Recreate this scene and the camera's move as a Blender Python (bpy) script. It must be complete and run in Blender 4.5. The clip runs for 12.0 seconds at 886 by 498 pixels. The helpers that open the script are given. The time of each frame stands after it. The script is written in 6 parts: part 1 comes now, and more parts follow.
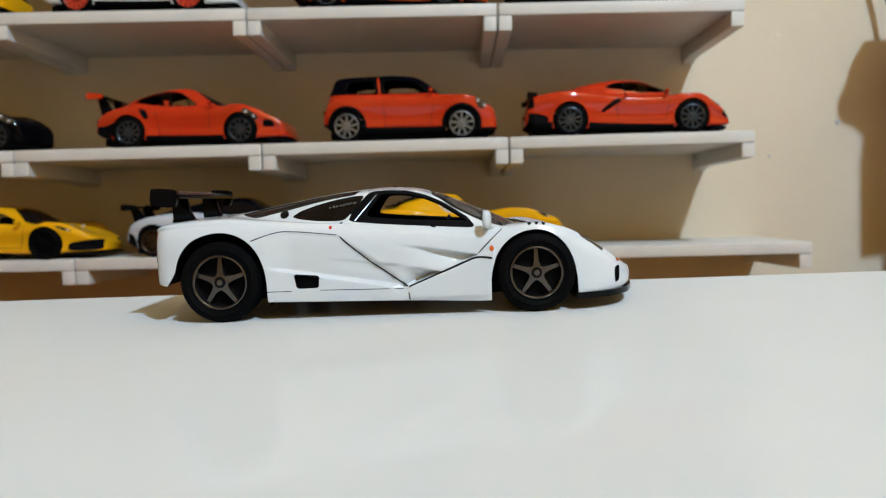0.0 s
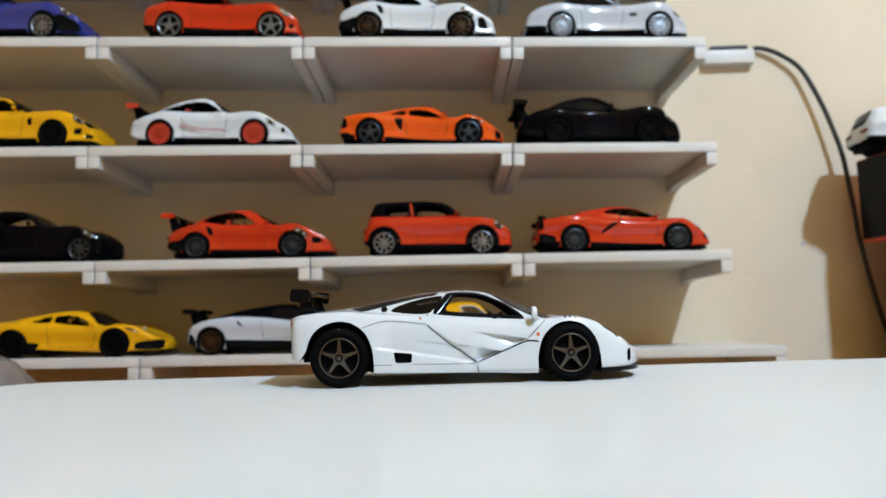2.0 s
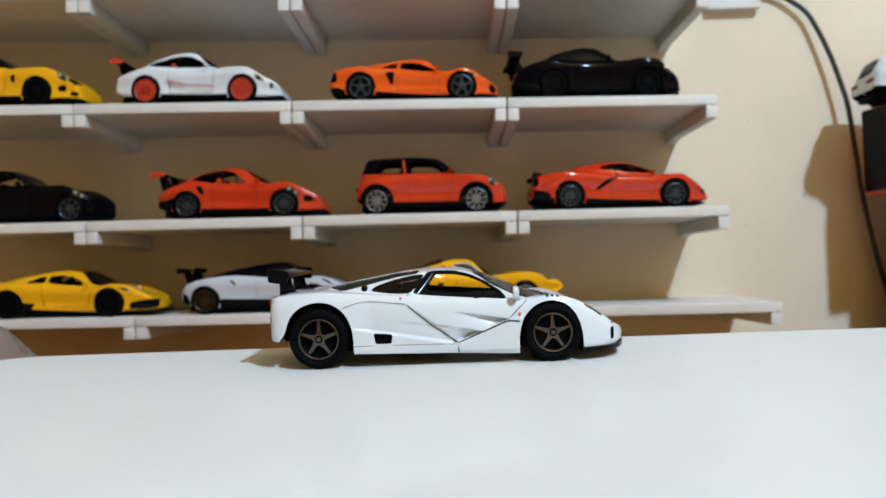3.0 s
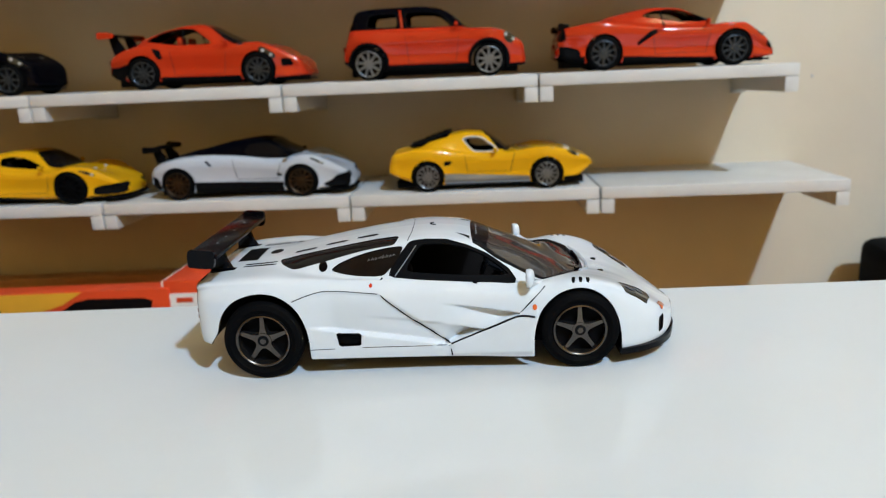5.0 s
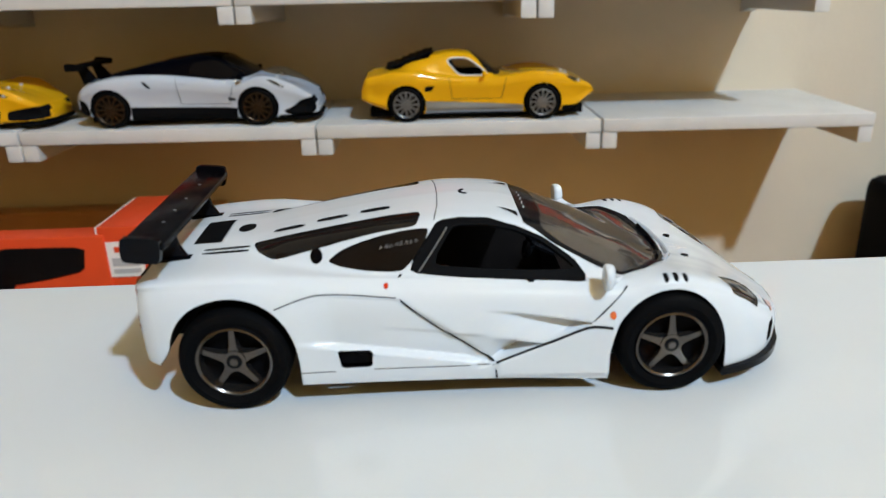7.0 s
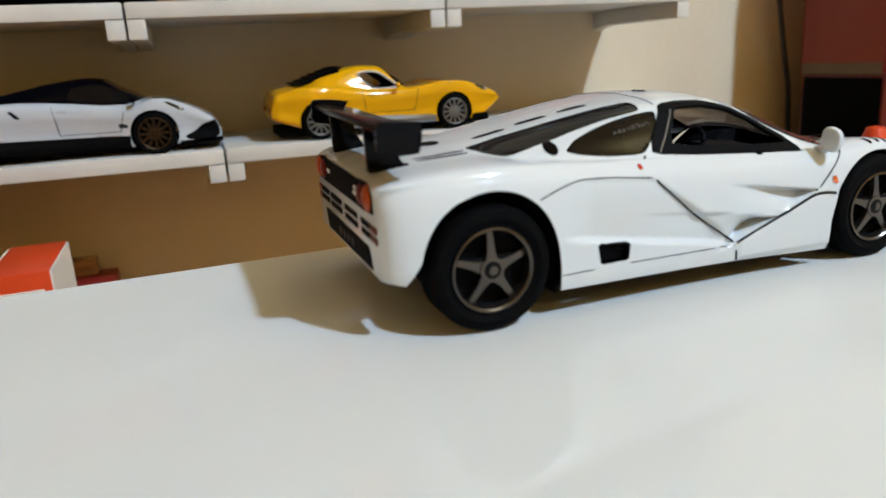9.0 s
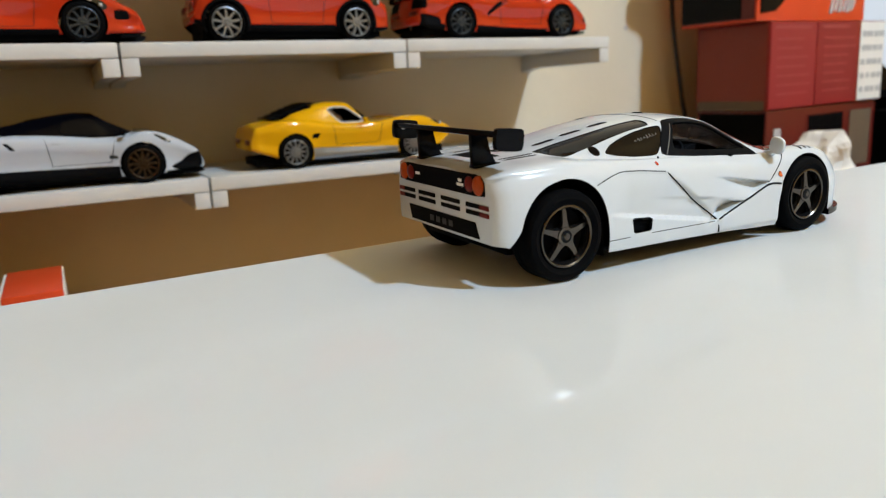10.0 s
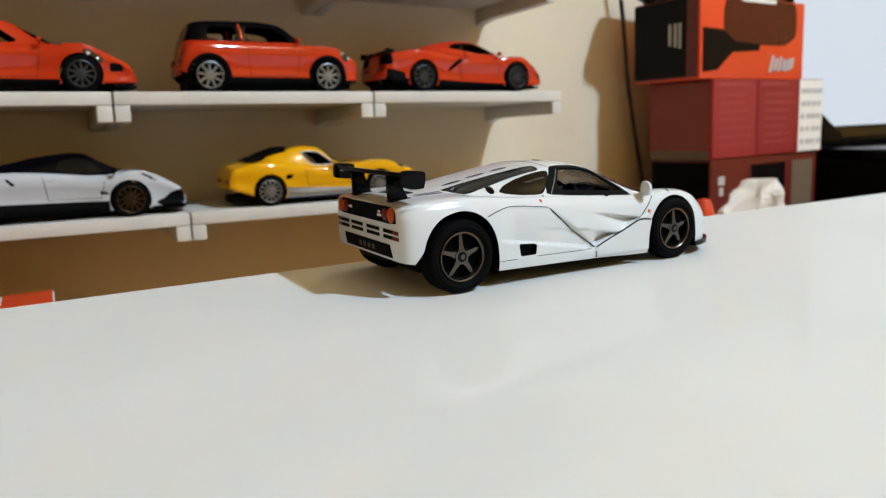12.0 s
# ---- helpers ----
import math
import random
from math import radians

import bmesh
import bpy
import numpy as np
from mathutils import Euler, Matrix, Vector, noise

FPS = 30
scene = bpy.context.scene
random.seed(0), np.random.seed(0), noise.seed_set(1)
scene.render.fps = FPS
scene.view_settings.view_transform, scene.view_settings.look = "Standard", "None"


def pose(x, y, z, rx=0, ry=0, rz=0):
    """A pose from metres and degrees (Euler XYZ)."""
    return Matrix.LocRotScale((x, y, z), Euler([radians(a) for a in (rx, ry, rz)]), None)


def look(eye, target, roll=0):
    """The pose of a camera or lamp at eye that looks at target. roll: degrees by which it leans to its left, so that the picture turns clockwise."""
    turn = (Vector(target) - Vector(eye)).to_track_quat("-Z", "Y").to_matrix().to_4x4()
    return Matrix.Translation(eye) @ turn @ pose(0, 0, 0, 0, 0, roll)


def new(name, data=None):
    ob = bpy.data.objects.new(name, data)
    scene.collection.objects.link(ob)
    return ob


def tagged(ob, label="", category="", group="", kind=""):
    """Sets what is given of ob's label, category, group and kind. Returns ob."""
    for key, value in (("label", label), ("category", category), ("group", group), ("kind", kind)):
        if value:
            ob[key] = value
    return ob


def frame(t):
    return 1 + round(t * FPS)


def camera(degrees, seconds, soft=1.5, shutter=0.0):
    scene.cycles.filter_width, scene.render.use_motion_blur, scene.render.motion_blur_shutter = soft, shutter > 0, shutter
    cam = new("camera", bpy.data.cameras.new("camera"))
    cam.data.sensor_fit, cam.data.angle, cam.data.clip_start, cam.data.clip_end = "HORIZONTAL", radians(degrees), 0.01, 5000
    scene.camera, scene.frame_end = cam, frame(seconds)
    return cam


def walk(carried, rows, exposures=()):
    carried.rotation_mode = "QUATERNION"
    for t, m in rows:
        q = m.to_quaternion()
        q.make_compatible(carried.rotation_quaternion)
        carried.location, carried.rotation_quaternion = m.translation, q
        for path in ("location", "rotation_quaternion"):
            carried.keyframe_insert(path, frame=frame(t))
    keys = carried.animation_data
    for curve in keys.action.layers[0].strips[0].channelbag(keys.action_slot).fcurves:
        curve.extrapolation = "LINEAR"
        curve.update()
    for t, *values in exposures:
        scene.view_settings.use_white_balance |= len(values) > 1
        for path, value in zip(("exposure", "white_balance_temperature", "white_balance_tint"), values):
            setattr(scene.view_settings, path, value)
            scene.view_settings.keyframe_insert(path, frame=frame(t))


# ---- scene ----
cam = camera(62.80, 12.0, soft=1.2)
PATH = [
    (0, (0.02256, -0.22276, 0.02723), (0.01562, 0.07672, 0.01089), -2.104),
    (0.5, (0.01599, -0.22998, 0.02278), (0.01815, 0.06991, 0.01516), -2.070),
    (1, (0.00724, -0.24545, 0.01561), (0.01227, 0.05435, 0.02518), -2.186),
    (1.5, (0.00351, -0.26908, 0.01760), (0.00850, 0.02979, 0.04309), -1.897),
    (2, (-0.00227, -0.29804, 0.02130), (-0.00318, 0.00039, 0.05194), -1.681),
    (2.5, (0.00080, -0.31159, 0.02807), (0.00149, -0.01241, 0.05028), -1.534),
    (3, (0.00767, -0.29332, 0.03641), (0.00354, 0.00661, 0.04171), -2.029),
    (3.2, (0.00912, -0.28894, 0.04093), (0.00466, 0.01103, 0.04031), -1.712),
    (4.8, (0.01586, -0.21985, 0.07436), (0.00164, 0.07287, 0.01019), -2.750),
    (5, (0.01801, -0.21169, 0.07812), (0.00158, 0.07924, 0.00679), -3.142),
    (5.5, (0.01764, -0.19008, 0.08453), (0.00390, 0.09604, -0.00459), -2.167),
    (6, (0.01732, -0.16807, 0.08590), (0.00584, 0.11339, -0.01730), -1.820),
    (6.5, (0.01575, -0.15719, 0.08861), (0.00515, 0.12362, -0.01644), -1.603),
    (7, (-0.00262, -0.15401, 0.07822), (0.00040, 0.12697, -0.02684), -1.881),
    (7.5, (-0.01987, -0.14881, 0.06329), (-0.00810, 0.13121, -0.04370), -4.118),
    (7.7, (-0.02931, -0.14670, 0.05874), (-0.01019, 0.13388, -0.04572), -4.064),
    (9.3, (-0.10218, -0.13482, 0.04586), (0.00459, 0.13438, -0.03244), -3.885),
    (9.5, (-0.11359, -0.14140, 0.04621), (0.00102, 0.12488, -0.03097), -4.047),
    (10, (-0.14298, -0.16108, 0.04584), (-0.00859, 0.09865, -0.02108), -3.216),
    (10.5, (-0.14976, -0.17092, 0.04644), (-0.00699, 0.08573, -0.01478), -3.073),
    (11, (-0.15111, -0.18363, 0.04326), (-0.00475, 0.07195, -0.01381), -2.809),
    (11.5, (-0.15204, -0.19821, 0.04540), (-0.00909, 0.06026, -0.00710), -2.905),
    (12, (-0.14548, -0.20895, 0.04697), (-0.00530, 0.05163, -0.00253), -2.335),
]
walk(cam, [(t, look(eye, target, roll)) for t, eye, target, roll in PATH],
     exposures=[(0.0, -0.11, 6450, 10), (0.7, -0.09, 6420, 10), (1.5, 0.0, 6250, 10), (3.0, 0.05, 6100, 10), (5.0, 0.0, 6200, 10), (7.5, 0.0, 6300, 10), (9.5, 0.0, 6520, 10), (12.0, 0.02, 6560, 10)])
cam.data.dof.use_dof, cam.data.dof.focus_distance, cam.data.dof.aperture_fstop = True, 0.20, 21.0


# ---- light ----
world = bpy.data.worlds.new("room_air")
world.use_nodes = True
world.node_tree.nodes["Background"].inputs[0].default_value = (1.0, 0.85, 0.62, 1)
world.node_tree.nodes["Background"].inputs[1].default_value = 0.004
scene.world = world
scene.view_settings.exposure = 0.0

LAMP_AT = (0.715, -1.10, 1.45)
lamp_data = bpy.data.lights.new("ceiling_lamp_light", "POINT")
lamp_data.shadow_soft_size, lamp_data.energy = 0.043, 128
lamp_data.color = (0.724, 0.978, 1.275)
lamp_light = new("ceiling_lamp_light", lamp_data)
lamp_light.location = LAMP_AT


# ---- materials ----
def mat(name, color, rough=0.5, metal=0.0, coat=0.0, vary=0.06, scale=200.0, bump=0.0, bump_scale=900.0, transmission=0.0, ior=1.45, stain=0.0, stain_scale=25.0, emit=0.0, rough_vary=0.06, spec=0.5, coat_rough=0.05):
    """A node material with colour variation at two scales, roughness variation and fine relief."""
    m = bpy.data.materials.new(name)
    m.use_nodes = True
    nt = m.node_tree
    b = nt.nodes["Principled BSDF"]
    link = nt.links.new
    tex = nt.nodes.new("ShaderNodeTexCoord")
    fine = nt.nodes.new("ShaderNodeTexNoise")
    fine.inputs["Scale"].default_value, fine.inputs["Detail"].default_value = scale, 6
    link(tex.outputs["Object"], fine.inputs["Vector"])
    broad = nt.nodes.new("ShaderNodeTexNoise")
    broad.inputs["Scale"].default_value, broad.inputs["Detail"].default_value = stain_scale, 3
    link(tex.outputs["Object"], broad.inputs["Vector"])
    mix = nt.nodes.new("ShaderNodeMix")
    mix.data_type = "RGBA"
    mix.inputs[6].default_value = (*[c * (1 - vary) for c in color], 1)
    mix.inputs[7].default_value = (*[min(1, c * (1 + vary)) for c in color], 1)
    link(fine.outputs["Fac"], mix.inputs[0])
    ramp = nt.nodes.new("ShaderNodeValToRGB")
    ramp.color_ramp.elements[0].position, ramp.color_ramp.elements[1].position = 0.35, 0.75
    ramp.color_ramp.elements[0].color = (1, 1, 1, 1)
    g = 1 - max(stain, vary * 0.6)
    ramp.color_ramp.elements[1].color = (g, g * 0.99, g * 0.97, 1)
    link(broad.outputs["Fac"], ramp.inputs[0])
    mul = nt.nodes.new("ShaderNodeMix")
    mul.data_type, mul.blend_type = "RGBA", "MULTIPLY"
    mul.inputs[0].default_value = 1
    link(mix.outputs[2], mul.inputs[6])
    link(ramp.outputs[0], mul.inputs[7])
    link(mul.outputs[2], b.inputs["Base Color"])
    rng = nt.nodes.new("ShaderNodeMapRange")
    rng.inputs["To Min"].default_value, rng.inputs["To Max"].default_value = max(0.01, rough - rough_vary), min(1, rough + rough_vary)
    link(broad.outputs["Fac"], rng.inputs["Value"])
    link(rng.outputs[0], b.inputs["Roughness"])
    b.inputs["Metallic"].default_value = metal
    b.inputs["Specular IOR Level"].default_value = spec
    b.inputs["Coat Weight"].default_value = coat
    b.inputs["Coat Roughness"].default_value = coat_rough
    b.inputs["Transmission Weight"].default_value = transmission
    b.inputs["IOR"].default_value = ior
    if emit:
        b.inputs["Emission Color"].default_value = (*color, 1)
        b.inputs["Emission Strength"].default_value = emit
    if bump:
        rel = nt.nodes.new("ShaderNodeTexNoise")
        rel.inputs["Scale"].default_value, rel.inputs["Detail"].default_value = bump_scale, 4
        link(tex.outputs["Object"], rel.inputs["Vector"])
        bp = nt.nodes.new("ShaderNodeBump")
        bp.inputs["Strength"].default_value, bp.inputs["Distance"].default_value = bump, 0.001
        link(rel.outputs["Fac"], bp.inputs["Height"])
        link(bp.outputs[0], b.inputs["Normal"])
    return m


M_TABLE = mat("glossy_white_laminate", (0.642, 0.668, 0.680), 0.11, spec=0.07, coat=0.0, vary=0.01, stain=0.04, stain_scale=9, bump=0.02, bump_scale=60, rough_vary=0.05)
table_bsdf = M_TABLE.node_tree.nodes["Principled BSDF"]
table_bsdf.inputs["Specular IOR Level"].default_value = 0.0
gloss = M_TABLE.node_tree.nodes.new("ShaderNodeBsdfGlossy")
gloss.inputs["Roughness"].default_value = 0.055
sheen = M_TABLE.node_tree.nodes.new("ShaderNodeMixShader")
sheen.inputs[0].default_value = 0.09
M_TABLE.node_tree.links.new(table_bsdf.outputs[0], sheen.inputs[1])
M_TABLE.node_tree.links.new(gloss.outputs[0], sheen.inputs[2])
M_TABLE.node_tree.links.new(sheen.outputs[0], M_TABLE.node_tree.nodes["Material Output"].inputs[0])
M_TABLE_LEG = mat("white_leg", (0.7, 0.7, 0.68), 0.4)
M_WALL = mat("cream_plaster", (0.660, 0.575, 0.440), 0.75, vary=0.03, scale=60, stain=0.10, stain_scale=7, bump=0.25, bump_scale=160)
# Unseen ceiling, walls and floor; their brown warms the light bounced into shade.
M_CEIL = mat("unseen_ceiling_warm_bounce", (0.50, 0.297, 0.082), 0.8, vary=0.03, scale=30)
M_ROOM = mat("unseen_wall_warm_bounce", (0.475, 0.277, 0.066), 0.7, vary=0.05, scale=20)
M_FLOOR = mat("unseen_floor_warm_bounce", (0.45, 0.255, 0.070), 0.4, vary=0.1, scale=12)
M_SHELF = mat("white_shelf_board", (0.62, 0.61, 0.585), 0.45, vary=0.03, stain=0.10, stain_scale=30, bump=0.06, bump_scale=400)
M_PAINT = mat("white_car_paint", (0.585, 0.622, 0.655), 0.18, coat=0.35, spec=0.35, vary=0.008, scale=400, stain=0.015, stain_scale=60)
M_GAP = mat("panel_gap_black", (0.012, 0.012, 0.013), 0.6, spec=0.1)
M_PLATE = mat("plate_grey_print", (0.018, 0.018, 0.019), 0.6)
M_BLACK = mat("black_plastic", (0.002, 0.002, 0.003), 0.16, spec=0.13, vary=0.2, bump=0.03)
M_MATT = mat("matt_black_plastic", (0.003, 0.003, 0.0035), 0.65, vary=0.2, spec=0.05)
M_TYRE = mat("tyre_rubber", (0.003, 0.003, 0.0033), 0.65, spec=0.035, vary=0.25, scale=500, bump=0.08)
M_GUN = mat("gunmetal_rim", (0.105, 0.092, 0.082), 0.24, metal=0.9, vary=0.12, scale=600)
M_TINT = mat("smoked_window_plastic", (0.008, 0.006, 0.005), 0.08, spec=0.17, vary=0.5, scale=130, stain=0.4, stain_scale=90, rough_vary=0.07)
M_SMOKE = mat("smoked_clear_plastic", (0.40, 0.33, 0.27), 0.05, transmission=0.92, spec=0.5, vary=0.12, scale=110, rough_vary=0.04)
M_CABIN = mat("cabin_brown_plastic", (0.007, 0.005, 0.004), 0.5, vary=0.3, scale=150, spec=0.15)
M_RED = mat("red_car_paint", (0.47, 0.027, 0.006), 0.45, spec=0.0, coat=1.0, coat_rough=0.09, vary=0.02)
M_ORANGE = mat("orange_car_paint", (0.66, 0.080, 0.006), 0.45, spec=0.0, coat=1.0, coat_rough=0.09, vary=0.02)
M_YELLOW = mat("yellow_car_paint", (0.71, 0.355, 0.003), 0.45, spec=0.0, coat=1.0, coat_rough=0.09, vary=0.02)
M_SILVERWHITE = mat("pearl_white_car_paint", (0.46, 0.50, 0.56), 0.45, spec=0.0, coat=1.0, coat_rough=0.09, vary=0.02)
M_BLACKPAINT = mat("black_car_paint", (0.0012, 0.0014, 0.003), 0.35, spec=0.0, coat=0.16, coat_rough=0.06)
M_BLUE = mat("blue_car_paint", (0.015, 0.03, 0.22), 0.25, coat=0.6)
M_SILVER = mat("silver_rim", (0.27, 0.30, 0.34), 0.30, metal=0.8, vary=0.08)
M_DARKRIM = mat("dark_grey_rim", (0.055, 0.068, 0.085), 0.32, metal=0.7, vary=0.1)
M_BRONZE = mat("bronze_rim", (0.052, 0.031, 0.015), 0.35, metal=0.7, vary=0.1)
M_REDRIM = mat("red_rim", (0.43, 0.034, 0.014), 0.4, vary=0.05)
M_GLASSDARK = mat("dark_car_window", (0.006, 0.005, 0.005), 0.14, spec=0.09)
M_LENS = mat("bright_bowl_glint", (0.66, 0.68, 0.70), 0.16, metal=0.4, coat=1.0)
M_LENSDARK = mat("smoked_lamp_lens", (0.030, 0.026, 0.018), 0.12, coat=0.3, vary=0.4, scale=260)
M_TAILRED = mat("red_lamp_lens", (0.13, 0.008, 0.004), 0.3, spec=0.2)
M_TAILAMBER = mat("amber_tail_lens", (0.40, 0.058, 0.005), 0.3, spec=0.2, vary=0.3, scale=500)
M_TAILORANGE = mat("orange_lamp_lens", (0.66, 0.13, 0.03), 0.15, coat=0.5, vary=0.2)
M_CABLE = mat("black_cable_rubber", (0.015, 0.014, 0.013), 0.5)
M_BOXRED = mat("red_printed_card", (0.24, 0.014, 0.012), 0.38, vary=0.06, scale=40)
M_BOXDARK = mat("dark_red_and_shaded_orange_card", (0.115, 0.011, 0.008), 0.4, vary=0.08, scale=40)
M_BOXSIDE = mat("brick_red_card", (0.23, 0.032, 0.014), 0.45, vary=0.08, scale=40)
M_BOXORANGE = mat("orange_printed_card", (0.66, 0.062, 0.015), 0.35, vary=0.05, scale=40)
M_PAPER = mat("white_paper", (0.78, 0.76, 0.72), 0.6, vary=0.04)
M_GREYPRINT = mat("grey_print", (0.45, 0.45, 0.45), 0.5)
M_STRIP = mat("dull_brown_card", (0.14, 0.10, 0.065), 0.6, vary=0.1)
M_CREAM = mat("cream_box_card", (0.70, 0.62, 0.48), 0.6)
M_YELLOWCARD = mat("yellow_printed_card", (0.80, 0.40, 0.03), 0.45)
M_BAG = mat("clear_plastic_bag", (0.40, 0.39, 0.38), 0.18, transmission=0.6, ior=1.2, vary=0.2, scale=50)
M_SCREEN = mat("lit_white_screen", (0.03, 0.033, 0.036), 0.3, vary=0.01)
M_SCREEN.node_tree.nodes["Principled BSDF"].inputs["Emission Color"].default_value = (0.60, 0.68, 0.77, 1)
M_SCREEN.node_tree.nodes["Principled BSDF"].inputs["Emission Strength"].default_value = 1.0
M_WOOD = mat("brown_wood", (0.45, 0.245, 0.105), 0.4, vary=0.25, scale=30)
M_LAMPGLOW = mat("lamp_diffuser", (1.0, 0.95, 0.87), 0.5, emit=6.0)


# ---- mesh helpers ----
def part(name, bm, material, parent=None, label="", scale=1.0, sharp=35.0, solid=0.0):
    """Links a bmesh as one mesh object under a thing or a part."""
    if scale != 1.0:
        for v in bm.verts:
            v.co *= scale
    bm.normal_update()
    for f in bm.faces:
        f.smooth = True
    lim = radians(sharp)
    for e in bm.edges:
        if len(e.link_faces) == 2 and e.calc_face_angle(0) > lim:
            e.smooth = False
    me = bpy.data.meshes.new(name)
    bm.to_mesh(me)
    bm.free()
    me.materials.append(material)
    ob = new(name, me)
    if parent is not None:
        ob.parent = parent
    if label:
        ob["label"] = label
    if solid:
        md = ob.modifiers.new("thickness", "SOLIDIFY")
        md.thickness, md.offset = solid, -1
    return ob


def thing(name, label, category, group="", at=None):
    ob = tagged(new(name), label, category, group)
    ob.empty_display_size = 0.01
    if at is not None:
        ob.matrix_world = at
    return ob


def box(bm, x0, x1, y0, y1, z0, z1, bevel=0.0, seg=2, m=None):
    mm = Matrix.Translation(((x0 + x1) / 2, (y0 + y1) / 2, (z0 + z1) / 2)) @ Matrix.Diagonal((x1 - x0, y1 - y0, z1 - z0, 1))
    if m is not None:
        mm = m @ mm
    r = bmesh.ops.create_cube(bm, size=1, matrix=mm)
    if bevel:
        es = list({e for v in r["verts"] for e in v.link_edges})
        bmesh.ops.bevel(bm, geom=es, offset=bevel, segments=seg, profile=0.6, affect="EDGES")
    return bm


def boxed(*a, **k):
    return box(bmesh.new(), *a, **k)


def prism(bm, poly, axis, a, b, bevel=0.0):
    """A flat polygon pulled along an axis from a to b."""
    def at(p, h):
        q = list(p)
        q.insert(axis, h)
        return q
    lo = [bm.verts.new(at(p, a)) for p in poly]
    hi = [bm.verts.new(at(p, b)) for p in poly]
    n = len(poly)
    fs = [bm.faces.new(lo), bm.faces.new(hi)]
    for i in range(n):
        fs.append(bm.faces.new((lo[i], lo[(i + 1) % n], hi[(i + 1) % n], hi[i])))
    bmesh.ops.recalc_face_normals(bm, faces=fs)
    if bevel:
        bmesh.ops.bevel(bm, geom=list({e for f in fs for e in f.edges}), offset=bevel, segments=2, profile=0.6, affect="EDGES")
    return bm


def lathe(bm, profile, n=32, x=0.0, z=0.0):
    """A profile of (radius, y) turned round an axle along y through (x, z)."""
    rings = []
    for r, y in profile:
        rings.append([bm.verts.new((x + r * math.cos(2 * math.pi * i / n), y, z + r * math.sin(2 * math.pi * i / n))) for i in range(n)])
    for a, b in zip(rings, rings[1:]):
        for i in range(n):
            bm.faces.new((a[i], a[(i + 1) % n], b[(i + 1) % n], b[i]))
    return rings


def tube(bm, pts, r, n=6, closed=False):
    pts = [Vector(p) for p in pts]
    rings, up = [], Vector((0.3, 0.2, 0.93))
    for i, p in enumerate(pts):
        d = (pts[(i + 1) % len(pts)] if closed else pts[min(i + 1, len(pts) - 1)]) - (pts[i - 1] if closed else pts[max(i - 1, 0)])
        d.normalize()
        a = d.cross(up)
        if a.length < 1e-4:
            a = d.cross(Vector((1, 0, 0)))
        a.normalize()
        b = d.cross(a)
        rings.append([bm.verts.new(p + r * (math.cos(2 * math.pi * k / n) * a + math.sin(2 * math.pi * k / n) * b)) for k in range(n)])
    pairs = list(zip(rings, rings[1:])) + ([(rings[-1], rings[0])] if closed else [])
    for a, b in pairs:
        for k in range(n):
            bm.faces.new((a[k], a[(k + 1) % n], b[(k + 1) % n], b[k]))
    if not closed:
        bm.faces.new(rings[0][::-1])
        bm.faces.new(rings[-1])
    return bm


def curve(*pts):
    """A smooth function through (x, value) pairs, without overshoot."""
    xs, ys = np.array([p[0] for p in pts], float), np.array([p[1] for p in pts], float)
    h, d = np.diff(xs), np.diff(ys) / np.diff(xs)
    m = np.zeros(len(xs))
    m[0], m[-1] = d[0], d[-1]
    for i in range(1, len(xs) - 1):
        if d[i - 1] * d[i] > 0:
            w1, w2 = 2 * h[i] + h[i - 1], h[i] + 2 * h[i - 1]
            m[i] = (w1 + w2) / (w1 / d[i - 1] + w2 / d[i])

    def f(x):
        x = min(max(x, xs[0]), xs[-1])
        i = min(int(np.searchsorted(xs, x, side="right")) - 1, len(xs) - 2)
        t = (x - xs[i]) / h[i]
        return float((2 * t**3 - 3 * t**2 + 1) * ys[i] + (t**3 - 2 * t**2 + t) * h[i] * m[i] + (3 * t**2 - 2 * t**3) * ys[i + 1] + (t**3 - t**2) * h[i] * m[i + 1])
    return f


def mixv(a, b, k):
    return a + (b - a) * k


def smooth(t):
    t = min(max(t, 0.0), 1.0)
    return t * t * (3 - 2 * t)


def spline(pts, sub):
    """Catmull-Rom through 2D points."""
    out = []
    p = [pts[0]] + list(pts) + [pts[-1]]
    for i in range(1, len(p) - 2):
        for k in range(sub):
            t = k / sub
            out.append(tuple(0.5 * (2 * p[i][c] + (p[i + 1][c] - p[i - 1][c]) * t + (2 * p[i - 1][c] - 5 * p[i][c] + 4 * p[i + 1][c] - p[i + 2][c]) * t * t + (3 * p[i][c] - p[i - 1][c] - 3 * p[i + 1][c] + p[i + 2][c]) * t**3) for c in (0, 1)))
    out.append(tuple(pts[-1]))
    return out


def loft(section, xs):
    """A body shell through half sections, mirrored; section(x) gives (y, z) from the sill to the middle of the top."""
    bm = bmesh.new()
    rows = []
    for x in xs:
        half = section(x)
        full = [(-y, z) for y, z in half] + [(y, z) for y, z in half[-2::-1]]
        rows.append([bm.verts.new((x, y, z)) for y, z in full])
    for a, b in zip(rows, rows[1:]):
        for i in range(len(a) - 1):
            bm.faces.new((a[i], b[i], b[i + 1], a[i + 1]))
    bm.faces.new(rows[0])
    bm.faces.new(rows[-1][::-1])
    bm.normal_update()
    return bm


def inside(p, poly):
    hit = False
    for i in range(len(poly)):
        (x0, y0), (x1, y1) = poly[i - 1], poly[i]
        if (y0 > p[1]) != (y1 > p[1]) and p[0] < x0 + (p[1] - y0) * (x1 - x0) / (y1 - y0):
            hit = not hit
    return hit


